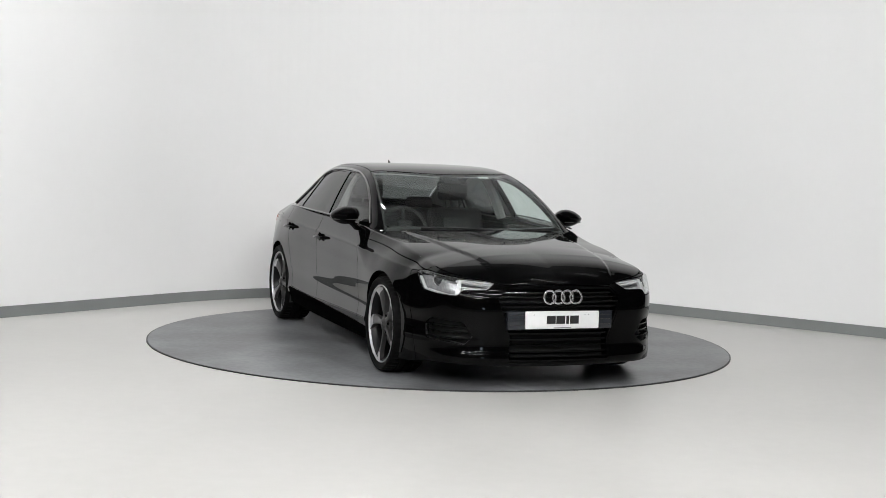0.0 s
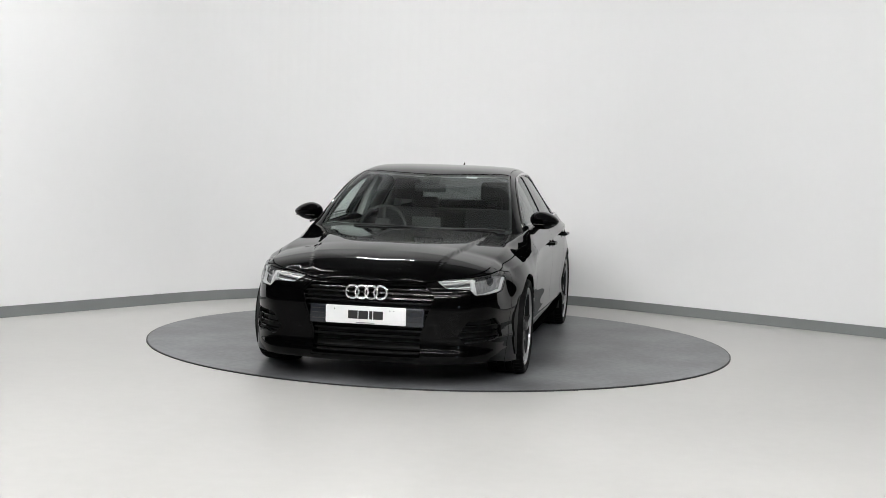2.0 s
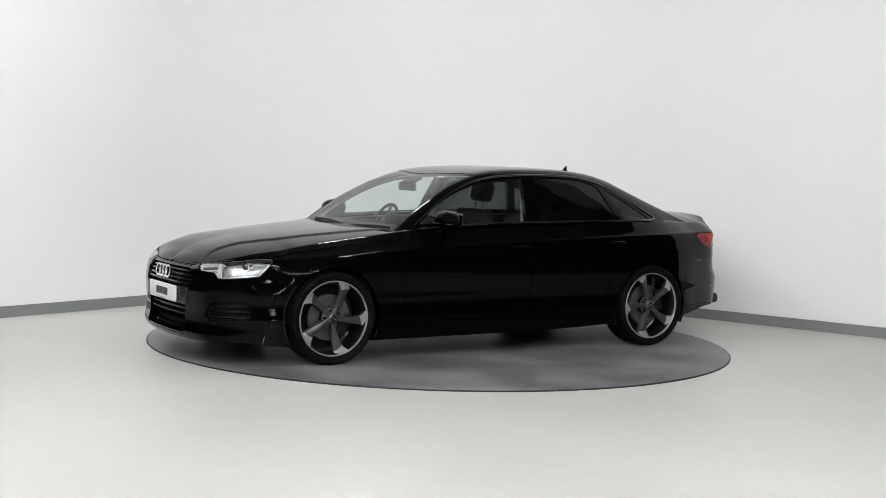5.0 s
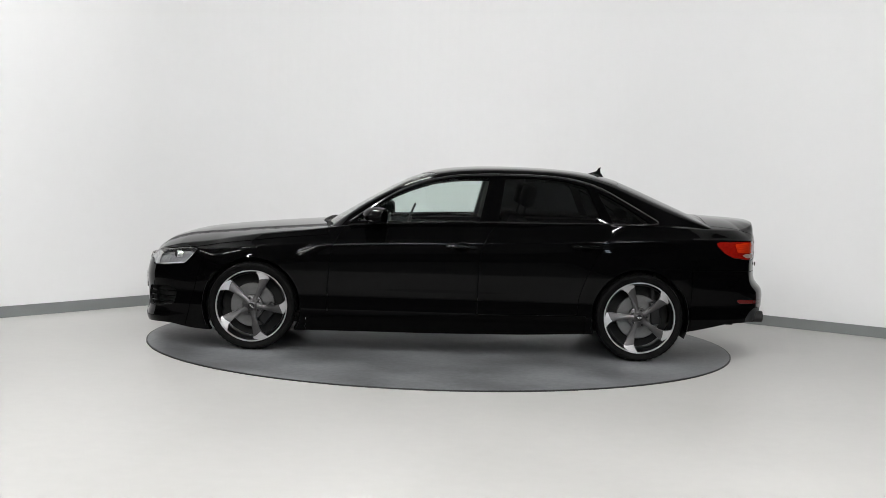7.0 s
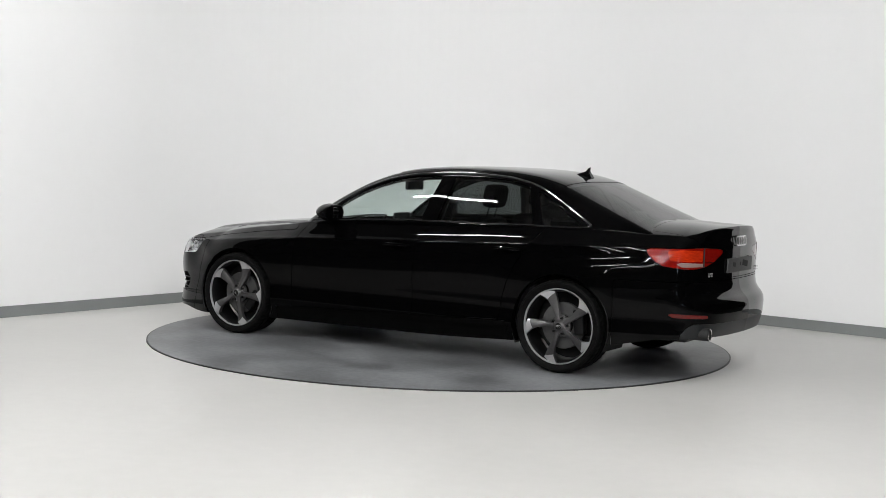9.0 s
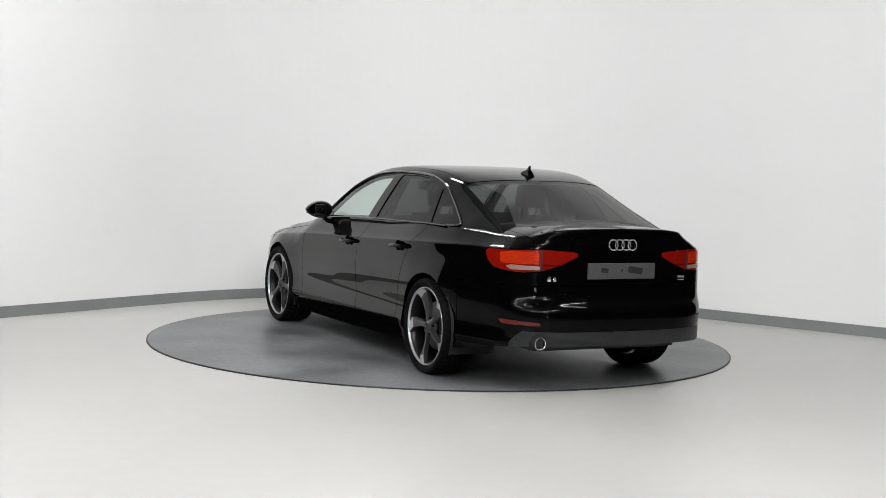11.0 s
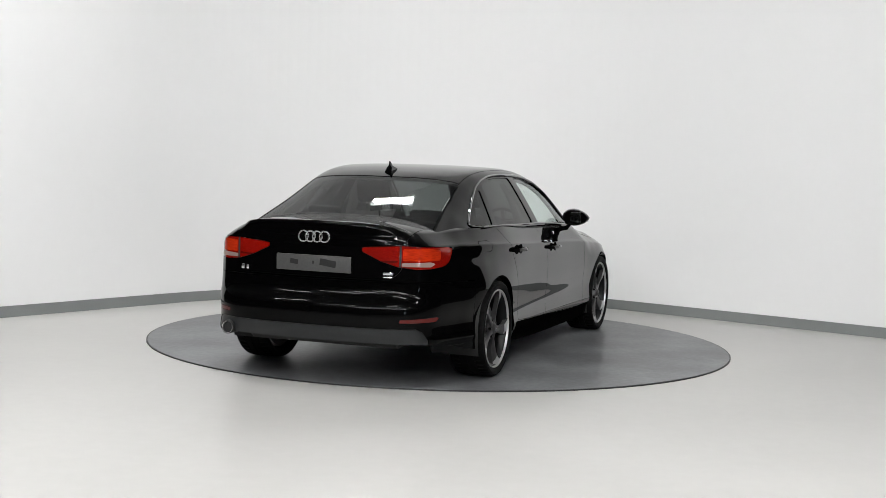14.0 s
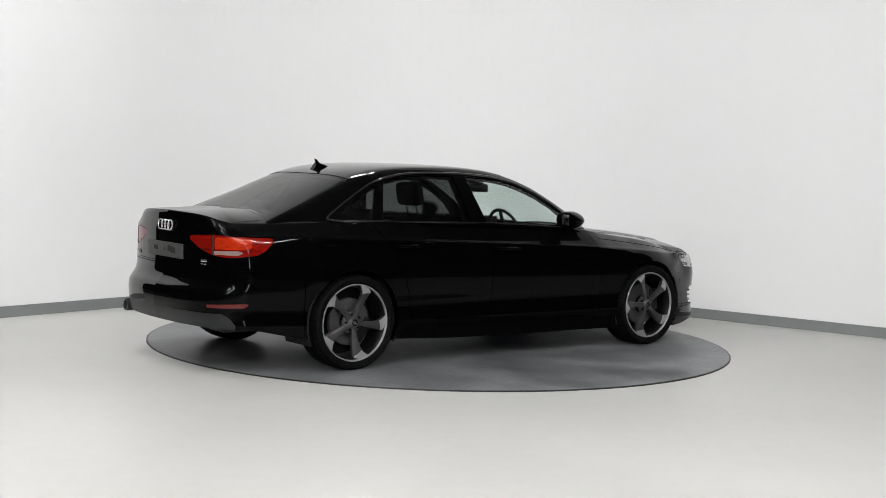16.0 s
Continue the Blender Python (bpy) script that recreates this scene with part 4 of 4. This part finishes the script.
            bm = bm_lathe([(.0005, -.004), (.030, -.002), (.040, .003), (.043, .004)], 28)
            bmesh.ops.scale(bm, vec=(1.25, 1, .85), verts=bm.verts)
            bmesh.ops.transform(bm, matrix=Matrix.Translation((x, (y - .001) * s, z)) @ Matrix.Diagonal((1, s, 1, 1)), verts=bm.verts)
            part("handle_cup", bm, M_PAINT, hd)
    # underside and wheel housings
    part("floor_pan", bm_box(3.5, 1.40, .04, Matrix.Translation((0.05, 0, .240)), .01, 1), M_CAVITY, car, "dark underside")
    part("engine_bay_block", bm_box(1.1, 1.1, .42, Matrix.Translation((1.55, 0, .44)), .05, 1), M_CAVITY, car)
    part("bulkhead", bm_box(.03, 1.58, .62, Matrix.Translation((-1.52, 0, .66)), .01, 1), M_CAVITY, car)
    part("boot_floor", bm_box(.95, 1.1, .45, Matrix.Translation((-1.75, 0, .47)), .05, 1), M_CAVITY, car)
    for x in (1.41, -1.41):
        for s in (1, -1):
            bm = bmesh.new()
            a = [bm.verts.new((x + .362 * math.cos(t), y * s, .322 + .362 * math.sin(t))) for y in (.885, .56) for t in np.linspace(-.42, math.pi + .42, 28)]
            for i in range(27):
                bm.faces.new((a[i], a[i + 1], a[29 + i], a[28 + i]))
            bm.faces.new(a[28:])
            part("wheel_housing", bm, M_CAVITY, car)


# ---- interior ----
def build_interior(car):
    def cushion(name, sx, sy, sz, m, parent, bevel, label=""):
        return part(name, bm_box(sx, sy, sz, m, bevel, 4), M_SEAT, parent, label)
    for y in (.37, -.37):
        st = new("front_seat")
        st.parent = car
        cushion("seat_cushion", .52, .50, .16, Matrix.Translation((-.12, y, .50)) @ pose(0, 0, 0, 0, -8, 0), st, .05)
        cushion("seat_back", .14, .48, .58, Matrix.Translation((-.455, y, .74)) @ pose(0, 0, 0, 0, -20, 0), st, .055)
        cushion("headrest", .10, .25, .17, Matrix.Translation((-.605, y, 1.165)) @ pose(0, 0, 0, 0, -12, 0), st, .04)
        for d in (-.06, .06):
            part("headrest_post", bm_tube([(-.555, y + d, .96), (-.60, y + d, 1.12)], .006, 6), M_CAVITY, st)
    rs = new("rear_seat")
    rs.parent = car
    cushion("seat_cushion", .50, 1.20, .16, Matrix.Translation((-.98, 0, .50)), rs, .05)
    cushion("seat_back", .14, 1.22, .52, Matrix.Translation((-1.27, 0, .71)) @ pose(0, 0, 0, 0, -22, 0), rs, .05)
    for y in (.38, -.38):
        cushion("headrest", .08, .24, .10, Matrix.Translation((-1.42, y, 1.03)), rs, .03)
    part("parcel_shelf", bm_box(.52, 1.15, .03, Matrix.Translation((-1.68, 0, .955)), .01, 2), M_SEAT, car)
    bm = bm_box(.44, 1.40, .22, Matrix.Translation((.66, 0, .80)), .05, 4)
    for v in bm.verts:
        v.co.z += -.10 * max(0, v.co.x - .58) + .02 * math.exp(-((v.co.y + .37) / .18) ** 2)
    part("dashboard", bm, M_DASH, car, "dark grey dashboard")
    part("centre_screen", bm_box(.02, .22, .11, Matrix.Translation((.46, 0, .930)) @ pose(0, 0, 0, 0, -8, 0), .006, 2), M_CAVITY, car, "dark screen on the dashboard")
    sw = new("steering_wheel")
    sw.parent = car
    base = Matrix.Translation((.33, -.37, .885)) @ pose(0, 0, 0, 0, 68, 0)
    part("wheel_rim", ring_bm(.175, .014, base, 40, 10), M_CAVITY, sw)
    part("wheel_boss", bm_box(.14, .12, .05, base, .02, 3), M_CAVITY, sw)
    for a in (0, 180, 270):
        part("wheel_spoke", bm_box(.14, .03, .016, base @ pose(0, 0, 0, 0, 0, a) @ pose(.10, 0, 0), .006, 2), M_CAVITY, sw)
    im = part("interior_mirror", bm_box(.03, .24, .065, Matrix.Translation((.34, 0, 1.205)), .012, 3), M_DASH, car)
    part("mirror_stem", bm_tube([(.34, 0, 1.21), (.31, 0, 1.262)], .012, 8), M_DASH, im)
    part("camera_cover", bm_box(.12, .14, .03, Matrix.Translation((.30, 0, 1.254)) @ pose(0, 0, 0, 0, 24, 0), .01, 2), M_DASH, car)
    part("windscreen_sticker", bm_box(.03, .085, .0015, Matrix.Translation((.225, .30, 1.290)) @ pose(0, 0, 0, 0, 23, 0), 0), M_PLATE, car, "small white sticker")
    for s in (1, -1):
        part("door_card", bm_box(1.05, .06, .40, Matrix.Translation((.28, .755 * s, .71)), .02, 2), M_SEAT, car)
        part("door_card", bm_box(.85, .06, .40, Matrix.Translation((-.75, .755 * s, .71)), .02, 2), M_SEAT, car)
        part("pillar_trim", bm_tube([(-.30, .70 * s, .95), (-.335, .64 * s, 1.14), (-.36, .575 * s, 1.27)], .04, 8), M_LINING, car)


# a narrow glazed door in the far hall wall, behind the camera
door = tagged(box("door_1", (4.1, -16.0, 0.0), (5.0, -15.94, 2.1), M_SKIRT), "grey hall door with three narrow panes", "door", kind="structure")
for z in (.35, .90, 1.45):
    box("pane", (4.33, -15.955, z), (4.77, -15.93, z + .45), M_DAYPANE, door)


# ---- turntable and car ----
R_T = 2.257


def ring_plate(name, r0, r1, z0, z1, material, parent, n=192):
    """A flat round plate or, with r0, a ring."""
    c = [(math.cos(2 * math.pi * i / n), math.sin(2 * math.pi * i / n)) for i in range(n)]
    v = [(r1 * x, r1 * y, z) for z in (z0, z1) for x, y in c]
    if not r0:
        f = [tuple(range(n, 2 * n))]
    else:
        v += [(r0 * x, r0 * y, z) for z in (z0, z1) for x, y in c]
        f = [(n + i, n + (i + 1) % n, 3 * n + (i + 1) % n, 3 * n + i) for i in range(n)]
        f += [(2 * n + (i + 1) % n, 2 * n + i, 3 * n + i, 3 * n + (i + 1) % n) for i in range(n)]
    f += [(i, (i + 1) % n, n + (i + 1) % n, n + i) for i in range(n)]
    return mesh_ob(name, v, f, material, parent)


turntable = new("turntable")
tagged(turntable, "round grey turntable with a dark rim in the floor", "turntable")
ring_plate("deck", 0, R_T - .006, 0, .010, M_DISC, turntable)
ring_plate("rim", R_T - .005, R_T + .004, 0, .0085, M_DISCRIM, turntable)
rng = random.Random(4)
_v, _f = [], []
for x0, x1, y0 in ((-2.05, -1.66, .80), (-2.05, -1.66, -.80), (1.02, 1.24, .80), (1.02, 1.24, -.80), (.2, .5, -1.25), (-.9, -.5, -1.3)):
    for k in range(16):
        for j in range(3):
            x, y = x0 + (x1 - x0) * (k + rng.uniform(-.3, .3)) / 16, y0 - .09 + .09 * j + rng.uniform(-.012, .012)
            if rng.random() < .75 and math.hypot(x, y) < 2.2:
                a, b, w = rng.uniform(.02, .045), rng.uniform(-.02, .02), rng.uniform(.003, .006)
                n = len(_v)
                _v += [(x, y - a, .0112), (x + w, y - a, .0112), (x + w + b, y + a, .0112), (x + b, y + a, .0112)]
                _f.append((n, n + 1, n + 2, n + 3))
tagged(mesh_ob("tyre_marks", _v, _f, M_SCUFF, turntable), "pale tyre marks on the deck", kind="stuff")
car = new("car")
tagged(car, "gloss black four-door saloon car standing on the turntable", "car")
_doors = build_body(car)
build_cabin(car)
build_fittings(car, _doors)
build_interior(car)
_wheel = build_wheel()
_wheel.parent = car
for k, (x, y) in enumerate(((1.41, .915), (-1.41, .908), (1.41, -.915), (-1.41, -.908))):
    m = pose(x, y, .319) @ pose(0, 0, 0, 0, (-36, 6, 5, -38)[k], 0 if y > 0 else 180)
    if k == 0:
        _wheel.matrix_basis = m
    else:
        copy_thing(_wheel, m)


def motions():
    rows, turn = [], []
    for i in range(9):
        t = 2.0 * i
        a = -68.862 - 15.818 * t
        rows.append((t, pose(0, 0, 0.010, 0, 0, a) @ pose(-0.037, -0.048, 0)))
        turn.append((t, pose(0, 0, 0, 0, 0, a)))
    walk(car, rows)
    walk(turntable, turn)


motions()
